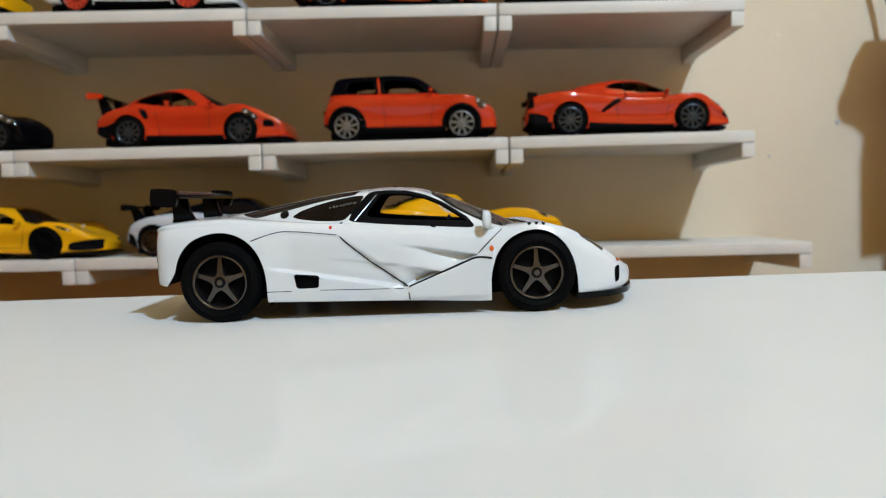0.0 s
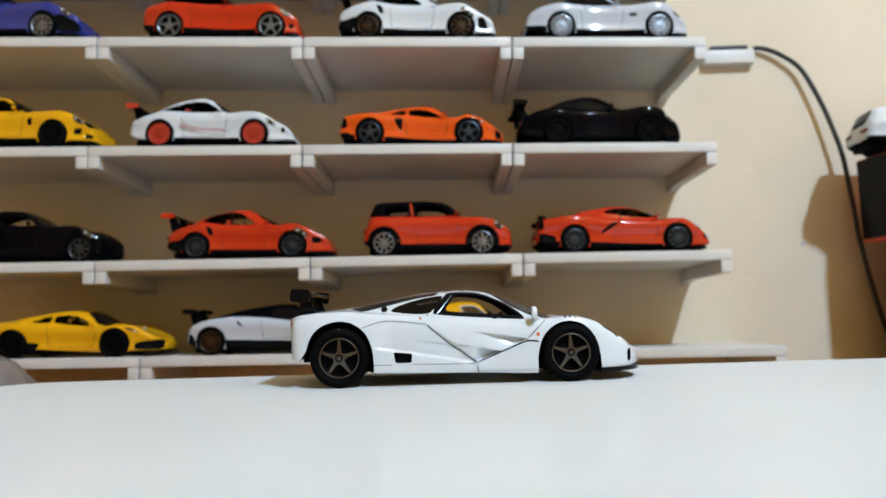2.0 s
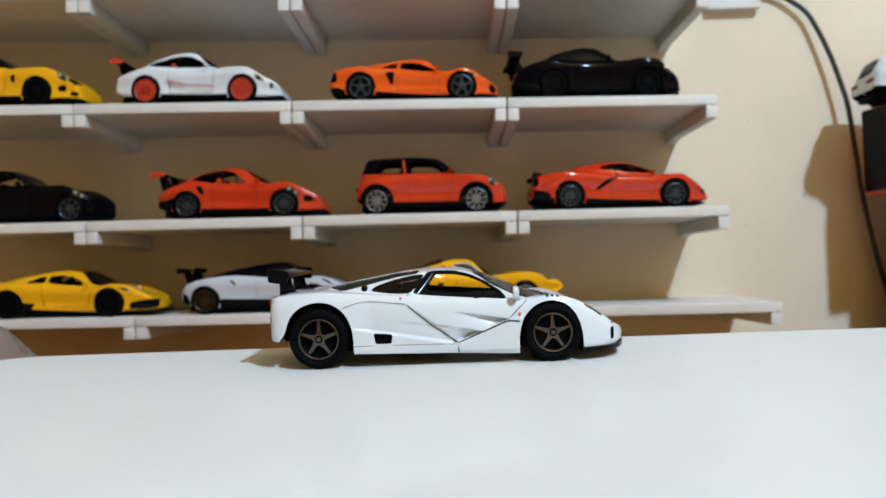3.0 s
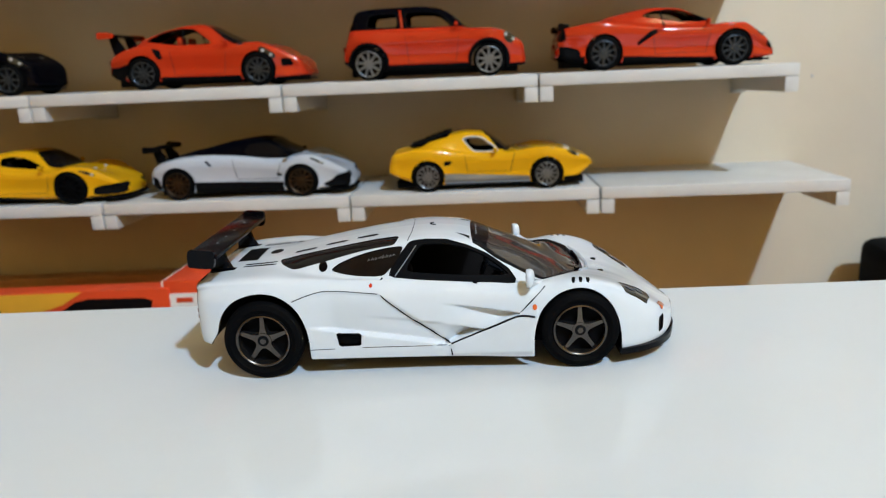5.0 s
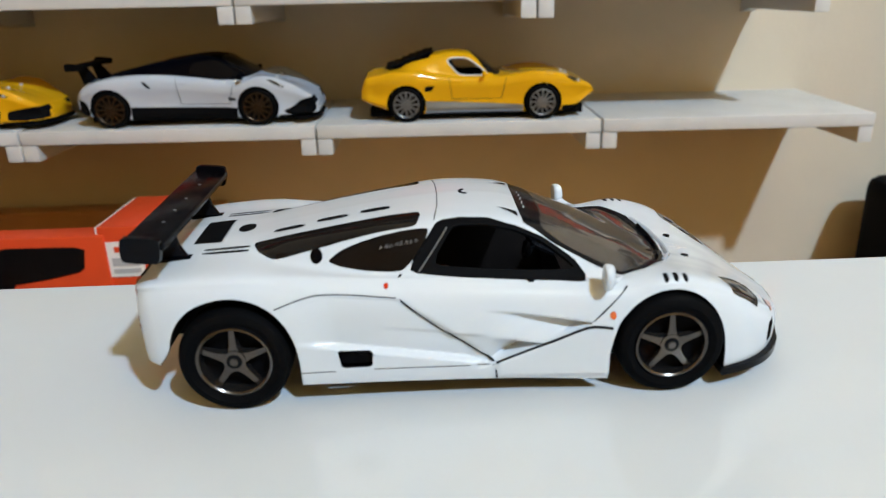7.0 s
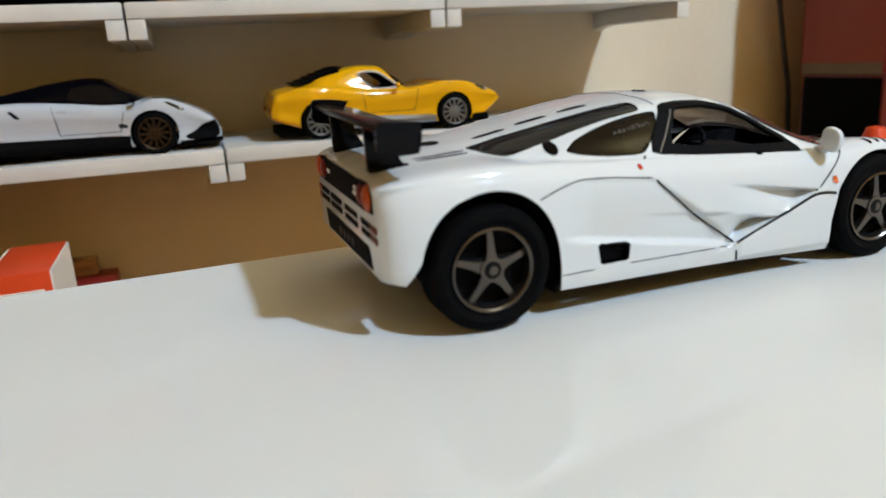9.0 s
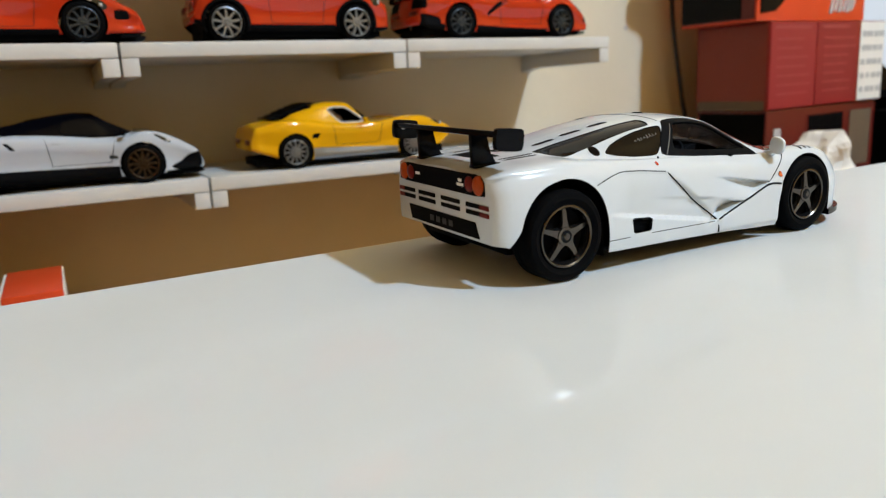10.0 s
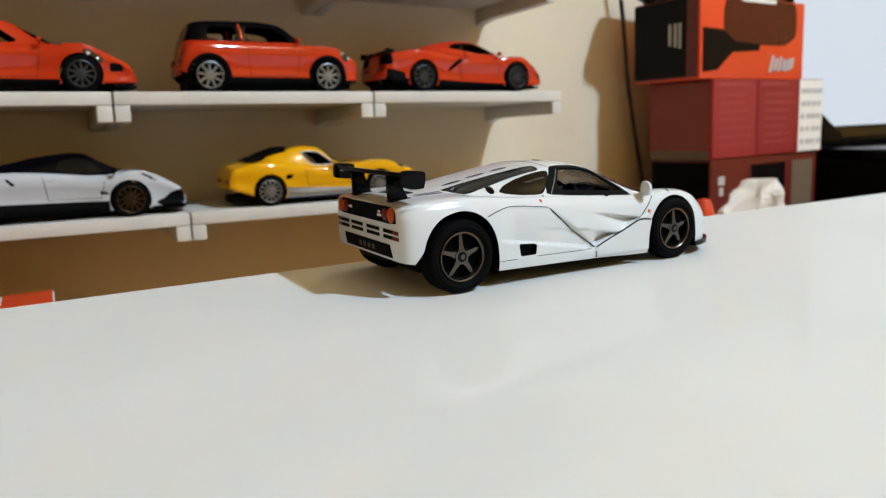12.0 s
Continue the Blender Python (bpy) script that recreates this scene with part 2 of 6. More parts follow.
def cut(bm, poly, ax, keep):
    """Cuts a polygon, seen along an axis, into the shell; returns the faces inside it."""
    a, b = ax
    lo = [min(p[i] for p in poly) for i in (0, 1)]
    hi = [max(p[i] for p in poly) for i in (0, 1)]
    faces = []
    for f in bm.faces:
        if len(f.verts) > 12:
            continue
        first = f.verts[0].co
        if not (lo[0] - 12 < first[a] < hi[0] + 12 and lo[1] - 12 < first[b] < hi[1] + 12):
            continue
        us, vs = [v.co[a] for v in f.verts], [v.co[b] for v in f.verts]
        if max(us) >= lo[0] and min(us) <= hi[0] and max(vs) >= lo[1] and min(vs) <= hi[1] and keep(f.calc_center_median()):
            faces.append(f)
    for i in range(len(poly)):
        (u0, v0), (u1, v1) = poly[i - 1], poly[i]
        no, co = Vector((0, 0, 0)), Vector((0, 0, 0))
        no[a], no[b], co[a], co[b] = v1 - v0, u0 - u1, u0, v0
        if no.length < 1e-9:
            continue
        geom = list({g for f in faces for g in (*f.verts, *f.edges, f)})
        r = bmesh.ops.bisect_plane(bm, geom=geom, dist=1e-6, plane_co=co, plane_no=no.normalized())
        faces = [g for g in r["geom"] if isinstance(g, bmesh.types.BMFace)]
    out = []
    for f in faces:
        c = f.calc_center_median()
        if inside((c[a], c[b]), poly):
            out.append(f)
    return out


def lift(bm, faces, off=0.0, drop=True):
    """Takes faces out of the shell into a mesh of their own, moved off along their normals."""
    bm.normal_update()
    nb, made = bmesh.new(), {}
    for f in faces:
        for v in f.verts:
            if v not in made:
                made[v] = nb.verts.new(v.co + v.normal * off)
        nb.faces.new([made[v] for v in f.verts])
    if drop:
        bmesh.ops.delete(bm, geom=faces, context="FACES")
    return nb


def round_poly(cx, cz, r, n=28, rz=None):
    rz = rz or r
    return [(cx + r * math.cos(2 * math.pi * i / n), cz + rz * math.sin(2 * math.pi * i / n)) for i in range(n)]


def rounded(poly, k=3, cut_off=0.22):
    """A polygon with its corners cut round."""
    for _ in range(k):
        out = []
        for i in range(len(poly)):
            p, q = poly[i], poly[(i + 1) % len(poly)]
            out += [(mixv(p[0], q[0], cut_off), mixv(p[1], q[1], cut_off)), (mixv(p[0], q[0], 1 - cut_off), mixv(p[1], q[1], 1 - cut_off))]
        poly, cut_off = out, 0.25
    return poly


S = 0.001


def wheel(parent, x, y, z, R, rim, width, rim_mat, spokes, side, star=False, seg=36, fat=1.0):
    """A wheel on an axle along y; side is -1 where its face looks to -y."""
    w = thing("wheel", "", "")
    for key in ("label", "category"):
        if key in w:
            del w[key]
    w.parent = parent
    w.location = (x * S, y * S, z * S)
    h = width / 2
    bm = bmesh.new()
    prof = [(rim * 0.98, -h * 0.72), (rim + 0.15, -h * 0.92), (rim + 0.35, -h * 0.86), (mixv(rim, R, 0.45), -h * 1.0), (R - 0.75, -h * 0.93), (R - 0.25, -h * 0.8), (R, -h * 0.6),
            (R, -h * 0.2), (R - 0.18, -h * 0.16), (R - 0.18, h * 0.16), (R, h * 0.2), (R, h * 0.6), (R - 0.75, h * 0.93), (mixv(rim, R, 0.45), h), (rim + 0.15, h * 0.92), (rim * 0.98, h * 0.7)]
    lathe(bm, [(r, y2 * -side) for r, y2 in prof], seg)
    bmesh.ops.recalc_face_normals(bm, faces=bm.faces[:])
    part("tyre", bm, M_TYRE, w, "", S)
    f = side
    bm = bmesh.new()
    lathe(bm, [(rim, f * h * 0.70), (rim, f * h * 0.93), (rim * 0.955, f * h * 0.96), (rim * 0.92, f * h * 0.90), (rim * 0.90, f * h * 0.55), (rim * 0.86, -f * h * 0.5)], seg)
    bmesh.ops.recalc_face_normals(bm, faces=bm.faces[:])
    r = part("rim", bm, rim_mat, w, "", S, solid=0.0002)
    bm = bmesh.new()
    face, back = f * h * 0.80, f * h * 0.45
    for i in range(spokes):
        a = math.pi / 2 + 2 * math.pi * i / spokes
        ca, sa = math.cos(a), math.sin(a)
        w0, w1 = (rim * 0.245, rim * 0.09) if star else (rim * 0.105 * fat, rim * 0.075 * fat)
        r0, r1 = rim * 0.16, rim * 0.93
        quad = [(r0, -w0), (mixv(r0, r1, 0.35), -mixv(w0, w1, 0.72)), (r1, -w1), (r1, w1), (mixv(r0, r1, 0.35), mixv(w0, w1, 0.72)), (r0, w0)]
        lo = [bm.verts.new((u * ca - v * sa, back, u * sa + v * ca)) for u, v in quad]
        hi = [bm.verts.new((u * ca - v * (0.70 if star else 0.78) * sa, face - (f * h * 0.16 * (u / rim) ** 2 if star else 0), u * sa + v * (0.70 if star else 0.78) * ca)) for u, v in quad]
        fs = [bm.faces.new(lo), bm.faces.new(hi)]
        for k in range(len(quad)):
            fs.append(bm.faces.new((lo[k], lo[(k + 1) % 6], hi[(k + 1) % 6], hi[k])))
    lathe(bm, [(rim * 0.34, back), (rim * 0.30, f * h * 0.84), (rim * 0.20, f * h * 0.86), (rim * 0.19, f * h * 0.80), (rim * 0.12, f * h * 0.80), (rim * 0.11, f * h * 0.93), (0.01, f * h * 0.94)], 16)
    bmesh.ops.recalc_face_normals(bm, faces=bm.faces[:])
    if star:
        cap = bmesh.new()
        lathe(cap, [(rim * 0.215, f * h * 0.80), (rim * 0.205, f * h * 0.885), (rim * 0.13, f * h * 0.90), (0.01, f * h * 0.89)], 18)
        bmesh.ops.recalc_face_normals(cap, faces=cap.faces[:])
        part("hub_cap", cap, M_BLACK, w, "black hub cap", S)
        nut = bmesh.new()
        lathe(nut, [(rim * 0.10, f * h * 0.88), (rim * 0.09, f * h * 0.955), (0.01, f * h * 0.96)], 6)
        bmesh.ops.recalc_face_normals(nut, faces=nut.faces[:])
        part("wheel_nut", nut, rim_mat, w, "", S)
    part("spokes", bm, rim_mat, w, "five-pointed star spokes" if star else "", S)
    bm = bmesh.new()
    lathe(bm, [(0.01, f * h * 0.30), (rim * 0.9, f * h * 0.28), (rim * 0.9, f * h * 0.2), (0.01, f * h * 0.2)], 24)
    bmesh.ops.recalc_face_normals(bm, faces=bm.faces[:])
    part("brake_disc", bm, M_MATT, w, "", S)
    return w


# ---- the room ----
WALL_Y = 0.36


def structure(name, bm, material):
    return tagged(part(name, bm, material), kind="structure")


structure("wall_north", boxed(-1.3, 1.9, WALL_Y, WALL_Y + 0.1, -0.75, 1.65), M_WALL)
# Unseen sides added to close the room and throw warm light back.
structure("wall_south", boxed(-1.3, 1.9, -2.5, -2.4, -0.75, 1.65), M_ROOM)
structure("wall_west", boxed(-1.4, -1.3, -2.5, WALL_Y + 0.1, -0.75, 1.65), M_ROOM)
structure("wall_east", boxed(1.9, 2.0, -2.5, WALL_Y + 0.1, -0.75, 1.65), M_ROOM)
structure("floor", boxed(-1.4, 2.0, -2.5, WALL_Y + 0.1, -0.85, -0.75), M_FLOOR)
structure("ceiling", boxed(-1.4, 2.0, -2.5, WALL_Y + 0.1, 1.65, 1.75), M_CEIL)

lamp = thing("ceiling_lamp", "round white ceiling lamp with a frosted glowing cover", "lamp")
bm = bmesh.new()
lathe(bm, [(0.001, 0.0), (0.05, 0.0), (0.05, 0.06), (0.03, 0.145), (0.001, 0.145)], 24)
for v in bm.verts:
    v.co = (v.co.x, v.co.z, v.co.y)
bmesh.ops.recalc_face_normals(bm, faces=bm.faces[:])
part("lamp_base", bm, M_CEIL, lamp)
bm = bmesh.new()
lathe(bm, [(0.042, -0.004), (0.042, -0.001), (0.001, -0.001)], 24)
for v in bm.verts:
    v.co = (v.co.x, v.co.z, v.co.y)
part("cover", bm, M_LAMPGLOW, lamp)
lamp.location = (LAMP_AT[0], LAMP_AT[1], LAMP_AT[2] + 0.06)

# ---- the table ----
EDGE_Y = 0.039
TABLE_TILT = Matrix.Translation((0, EDGE_Y, 0)) @ Matrix.Rotation(radians(1.04), 4, "X") @ Matrix.Translation((0, -EDGE_Y, 0))  # the table leans a little towards the room
table = thing("table", "glossy white laminate table with a rounded edge", "table")
x0, x1, y0, y1, rc = -0.205, 1.05, -0.62, EDGE_Y, 0.028
outline = []
for cx, cy, a0 in ((x1 - rc, y1 - rc, 0), (x0 + rc, y1 - rc, 90), (x0 + rc, y0 + rc, 180), (x1 - rc, y0 + rc, 270)):
    outline += [(cx + rc * math.cos(radians(a0 + 9 * k)), cy + rc * math.sin(radians(a0 + 9 * k))) for k in range(11)]
bm = bmesh.new()
prism(bm, outline, 2, -0.022, 0.0)
es = [e for e in bm.edges if abs(e.verts[0].co.z - e.verts[1].co.z) < 1e-6]
bmesh.ops.bevel(bm, geom=es, offset=0.004, segments=4, profile=0.5, affect="EDGES")
bm.transform(TABLE_TILT)
part("tabletop", bm, M_TABLE, table, sharp=50)
for lx in (x0 + 0.05, x1 - 0.09):
    for ly in (y0 + 0.05, y1 - 0.09):
        part("leg", boxed(lx, lx + 0.04, ly, ly + 0.04, -0.75, -0.0215 + (ly - EDGE_Y) * 0.0182, 0.004), M_TABLE_LEG, table)

# ---- the wall shelves: front edge y, height of the top at x = 0, slope, joints ----
LEVELS = {
    "low": (0.2636, -0.0002, -0.0115, (-0.4010, -0.2395, -0.0693, 0.0968, 0.2575)),
    "second": (0.2597, 0.0740, -0.0112, (-0.4370, -0.2740, -0.1068, 0.0577, 0.2192)),
    "third": (0.2556, 0.1605, -0.0232, (-0.4420, -0.2790, -0.1113, 0.0527, 0.2121)),
    "top": (0.2520, 0.2453, -0.0316, (-0.4340, -0.2715, -0.1091, 0.0551, 0.2071)),
    "upper": (0.2490, 0.3320, -0.0320, (-0.4340, -0.2715, -0.1091, 0.0551, 0.2071)),
}


def on_shelf(level, x):
    return LEVELS[level][1] + LEVELS[level][2] * x


def shelf_unit(level, a, b):
    front, z0, slope, _ = LEVELS[level]
    w = b - a - 0.0012
    tilt = Matrix.Rotation(-math.atan(slope), 4, "Y")
    s = thing("wall_shelf", "short white wall shelf with side brackets, fixed to the wall", "shelf", "wall shelves", Matrix.Translation(((a + b) / 2, front, z0 + slope * (a + b) / 2)) @ tilt)
    depth = WALL_Y - front + 0.004
    part("board", boxed(-w / 2, w / 2, 0, depth, -0.0078, 0, 0.0009), M_SHELF, s)
    for sx in (-1, 1):
        x_out, x_in = sx * w / 2, sx * (w / 2 - 0.0085)
        bm = bmesh.new()
        prism(bm, [(0.0006, -0.0079), (depth, -0.0079), (depth, -0.022), (depth * 0.8, -0.0185), (0.0006, -0.0175)], 0, min(x_out, x_in), max(x_out, x_in), 0.0006)
        part("bracket", bm, M_SHELF, s)
    return s


for level, (front, z0, slope, joints) in LEVELS.items():
    for a, b in zip(joints, joints[1:]):
        shelf_unit(level, a, b)


# ---- the white racing car on the table (millimetres from the middle between the axles) ----
W = curve((-61, 23.0), (-60, 24.7), (-57, 26.2), (-50, 27.3), (-42, 27.8), (-30, 27.5), (-10, 27.0), (10, 26.9), (28, 27.6), (42, 28.3), (51, 27.7), (58, 25.6), (64, 21.8), (68.5, 16.5), (71.5, 10), (73, 4), (73.4, 1.0))
ZS = curve((-61, 24.6), (-58, 25.6), (-50, 26.4), (-42, 26.6), (-32, 25.8), (-20, 24.7), (-5, 23.8), (10, 22.9), (24, 22.0), (33, 21.9), (43, 22.9), (50, 21.5), (57, 18.2), (63, 14.2), (68, 10.6), (73.4, 7.4))
ZC = curve((-61, 25.6), (-57, 26.7), (-50, 27.3), (-43, 27.8), (-30, 30.0), (-21, 31.6), (-10, 33.2), (2, 34.1), (10, 33.6), (16, 32.1), (25, 28.9), (33, 25.4), (38, 23.1), (44, 20.8), (48, 19.9), (54, 18.4), (61, 15.2), (67, 11.8), (73.4, 7.9))
ZB = curve((-61, 9.6), (-56, 8.6), (-52, 7.0), (-32, 4.0), (-29, 3.9), (8, 3.0), (30, 2.3), (53, 2.5), (66, 3.4), (73.4, 5.0))
YB = curve((-48, 13), (-40, 15.5), (-33, 18.0), (-20, 20.8), (0, 22.6), (15, 22.9), (28, 22.3), (36, 19.6), (42, 13), (46, 6))
YR = curve((-48, 7), (-40, 9.5), (-30, 11.4), (-15, 14.0), (0, 15.6), (12, 15.4), (20, 13.6), (30, 10.6), (40, 6), (46, 2))


def hollow(x, z):
    """How far the flank is pressed in: the hollow behind the door, the door scoops with the blade between them and the proud lower panel."""
    d = 0.0
    top, blade, edge = 18.3 - (x - 7.5) * 0.176, 13.0 - (x - 3.6) * 0.140, 6.8 + (x - 8.1) * 0.416
    if 3.6 < x < 28.0 and z > edge - 0.2:
        if z >= blade:
            d = 3.1 * smooth((x - 4.5) / 20) * min(max((z - blade - 0.2) / max(top - blade - 0.2, 0.3), 0), 1) * smooth((top - z) / 0.9)
        else:
            d = 4.6 * smooth((x - 3.0) / 10) * min(max((blade - 0.1 - z) / max(blade - edge - 0.2, 0.6), 0), 1)
        d *= smooth((z - edge) / 0.6) * smooth((28.0 - x) / 1.6)
    if 7.6 < x < 31.5 and z < edge:
        d -= 0.35 * smooth((edge - z) / 0.35) * smooth((x - 7.6) / 1.2) * smooth((z - 2.6) / 1.5)
    crease = 22.9 - abs(x + 24) * (0.105 if x > -24 else 0.22) - 0.25
    ridge = 13.0 - (x - 3.6) * 0.115
    low = 11.2 - (x + 16) * 0.17
    if -31.5 < x < 7.5 and low - 1.0 < z < crease:
        ramp = min((crease - z) / max(crease - low, 1.0), 1.0)
        f = (0.22 * smooth((crease - z) / 0.5) + 1.45 * ramp) * smooth((x + 31.5) / 9) * smooth((7.5 - x) / 5) * smooth((z - low + 1.0) / 0.9)
        above = smooth((-11.0 + (21.5 - z) * 1.29 - x + 0.9) / 1.8)  # the door stands proud of the hollow
        under = smooth((ridge + 0.3 - z) / 0.6)
        f *= mixv(above, 0.55 + 0.45 * above, under)
        f += 0.25 * under * above * smooth((z - ridge + 3.5) / 3.0) * smooth((x + 17) / 12)
        d += f
    return d


def racer_section(x):
    w, zs, zc, zb = W(x), ZS(x), ZC(x), ZB(x)
    h = zc - zs
    k = smooth((h - 0.4) / 3.0) if -50 < x < 47 else 0.0
    yb, zf = mixv(0.56 * w, YB(x), k), mixv(zs + 0.42 * h, zs + 0.07 * h, k)
    yr, zr = mixv(0.30 * w, YR(x), k), mixv(zs + 0.78 * h, zs + 0.86 * h, k)
    d = zs - zb
    pts = [(w - 0.45, zb), (w - 0.15, zb + 0.10 * d), (w - 0.05, zb + 0.32 * d), (w, zb + 0.55 * d), (w - 0.35, zb + 0.76 * d), (w - 1.4, zb + 0.91 * d), (mixv(0.925, 0.87, smooth((x + 61) / 9)) * w, zs),
           (yb, zf), (mixv(yb, yr, 0.52) + 0.5 * k, mixv(zf, zr, 0.56)), (yr, zr), (yr * 0.55, zc - 0.035 * abs(h) * k - 0.02 * h * (1 - k)), (0, zc)]
    pts[6] = (max(pts[6][0], yb + 0.6), pts[6][1])
    out = spline(pts, 14)[:70] + spline(pts, 7)[35:]
    res = []
    for i, (y, z) in enumerate(out):
        if i < 77:
            y -= hollow(x, z) * (1 if y > 0.8 * w else 0)
        res.append((max(y, 0.0), z))
    res[-1] = (0.0, zc)
    return res


def on_flank(x, z, out=0.0):
    """The flank at (x, z) on the -y side."""
    sec = racer_section(x)
    best = sec[0][0]
    for (y0, z0), (y1, z1) in zip(sec, sec[1:]):
        if (z0 - z) * (z1 - z) <= 0 and abs(z1 - z0) > 1e-6:
            best = mixv(y0, y1, (z - z0) / (z1 - z0))
            break
    return (x, -(best + out), z)


def on_top(x, y, out=0.0):
    """The upper skin at (x, y)."""
    sec = racer_section(x)
    z = sec[-1][1]
    for (y0, z0), (y1, z1) in zip(sec[::-1], sec[-2::-1]):
        if y0 <= abs(y) <= y1 and y1 > y0:
            z = mixv(z0, z1, (abs(y) - y0) / (y1 - y0))
            break
    return (x, y, z + out)


def fine(pts, step=0.8):
    out = []
    for p, q in zip(pts, pts[1:]):
        n = max(1, int(math.hypot(q[0] - p[0], q[1] - p[1]) / step))
        out += [(mixv(p[0], q[0], i / n), mixv(p[1], q[1], i / n)) for i in range(n)]
    return out + [pts[-1]]


def mirror(poly):
    return [(x, -y) for x, y in poly]


racer = thing("toy_race_car", "white die-cast race car with black rear wing on a table", "toy car", "", TABLE_TILT @ pose(0, -0.0011, 0.0012, 0, 0, 1.0))
xs = list(np.linspace(-61, 60, 168)) + list(np.linspace(60.6, 73.4, 26))
shell = loft(racer_section, xs)

left = lambda c: c.y < -8
right = lambda c: c.y > 8
up = lambda c: c.z > 13
side_l, side_r = (lambda c: c.y < -19), (lambda c: c.y > 19)

# wheel arches
REAR_ARCH = [(-30.2, -3), (-30.2, 8.5), (-30.7, 12.6), (-32.2, 16.8), (-34.6, 20.0), (-38.0, 22.2), (-42.0, 23.1), (-46.0, 22.7), (-49.8, 21.2), (-52.6, 18.6), (-54.3, 15.4), (-55.2, 12.4), (-57.5, 9.2), (-57.7, -3)]
FRONT_ARCH = [(53.9, -3), (53.6, 7.4), (52.7, 12.2), (50.6, 16.6), (47.3, 19.7), (43.3, 21.0), (39.0, 20.5), (35.2, 18.5), (32.3, 15.2), (30.9, 11.5), (30.3, 8.0), (30.2, -3)]
for arch in (REAR_ARCH, FRONT_ARCH):
    arch = arch[:1] + spline(arch[1:-1], 3) + arch[-1:]
    for k in (side_l, side_r):
        bmesh.ops.delete(shell, geom=cut(shell, arch, (0, 2), k), context="FACES")
    mid = sum(p[0] for p in arch) / len(arch)
    lip = [(mixv(mid, x, 1.012), z + 0.12) for x, z in arch if z > 3]
    lip = [(lip[0][0], 2.6)] + lip if arch[0][0] < 0 else [(lip[0][0], 2.8)] + lip + [(lip[-1][0], 2.6)]
    for sgn in (-1, 1):
        nb = bmesh.new()
        rings = [[nb.verts.new((x, sgn * y, z)) for x, z in lip] for y in (25.0, 13.0)]
        for i in range(len(lip) - 1):
            nb.faces.new((rings[0][i], rings[0][i + 1], rings[1][i + 1], rings[1][i]))
        nb.faces.new(rings[1])
        part("wheel_well", nb, M_MATT, racer, "", S)

# side windows: the door opening stands open, framed in black; the quarter window is smoked
door_frame = rounded([(-9.5, 24.6), (27.0, 21.8), (24.6, 24.9), (18.6, 28.9), (13.2, 31.4), (7.8, 32.8), (2.0, 33.1), (-2.7, 32.8)], 2, 0.10)
door_glass = rounded([(-4.2, 25.8), (24.8, 23.5), (22.8, 25.2), (17.8, 28.6), (12.6, 30.9), (7.4, 32.0), (2.2, 32.2), (0.3, 31.9)], 2, 0.10)
quarter = rounded([(-24.4, 26.5), (-21.9, 28.1), (-17.7, 29.5), (-13.4, 30.6), (-8.5, 31.5), (-4.0, 31.9), (-5.3, 29.3), (-9.4, 24.9), (-16.5, 25.1), (-22, 25.8)], 2, 0.15)
for k in (left, right):
    up_side = lambda c, k=k: k(c) and c.z > 20
    fr = lift(shell, cut(shell, door_frame, (0, 2), up_side), -0.12)
    bmesh.ops.delete(fr, geom=cut(fr, door_glass, (0, 2), up_side), context="FACES")
    part("window_frame", fr, M_MATT, racer, "black door window frame", S, solid=0.0007)
    part("quarter_window", lift(shell, cut(shell, quarter, (0, 2), up_side), -0.2), M_TINT, racer, "smoked quarter window", S, solid=0.0004)

# windscreen and engine windows
def whole(half):
    return half + [(x, -y) for x, y in half[-2:0:-1]]


screen = whole([(14.5, 0), (14.6, -8), (15.0, -14.2), (20.3, -16.6), (25, -18.0), (29.6, -19.8), (33.6, -21.4), (39.2, -19.6), (44.2, -14.2), (46.4, -6.6), (47.0, 0)])
pane = whole([(20.0, 0), (19.7, -7), (18.8, -13.7), (21.6, -15.5), (26, -16.9), (30.6, -18.4), (33.8, -20.1), (37.8, -18.8), (42.4, -13.4), (44.9, -6.4), (45.5, 0)])
surround = lift(shell, cut(shell, screen, (0, 1), up), -0.08)
glass = lift(surround, cut(surround, pane, (0, 1), up), -0.10)
part("screen_surround", surround, M_BLACK, racer, "black border and sun strip of the windscreen", S, solid=0.0005)
ws = part("windscreen", glass, M_SMOKE, racer, "smoked see-through windscreen", S, solid=0.0004)
ws.visible_shadow = False
engine_pane = rounded([(-40.6, 9.4), (-38.8, 13.8), (-35.5, 16.6), (-27.9, 16.0), (-20.6, 15.4), (-13.5, 15.3), (-6.5, 15.6), (-5.4, 9.6), (-22.6, 9.6)], 2, 0.12)
for p in (engine_pane, mirror(engine_pane)):
    part("engine_window", lift(shell, cut(shell, p, (0, 1), up), -0.2), M_TINT, racer, "smoked engine bay window", S, solid=0.0004)

# slots, grilles and caps in the upper skin
def slot(a, b, half):
    d = Vector((b[0] - a[0], b[1] - a[1])).normalized() * half
    n = Vector((-d.y, d.x))
    return rounded([(a[0] - d.x * 0.3 - n.x, a[1] - d.y * 0.3 - n.y), (b[0] + d.x * 0.3 - n.x, b[1] + d.y * 0.3 - n.y), (b[0] + d.x * 0.3 + n.x, b[1] + d.y * 0.3 + n.y), (a[0] - d.x * 0.3 + n.x, a[1] - d.y * 0.3 + n.y)], 1, 0.2)


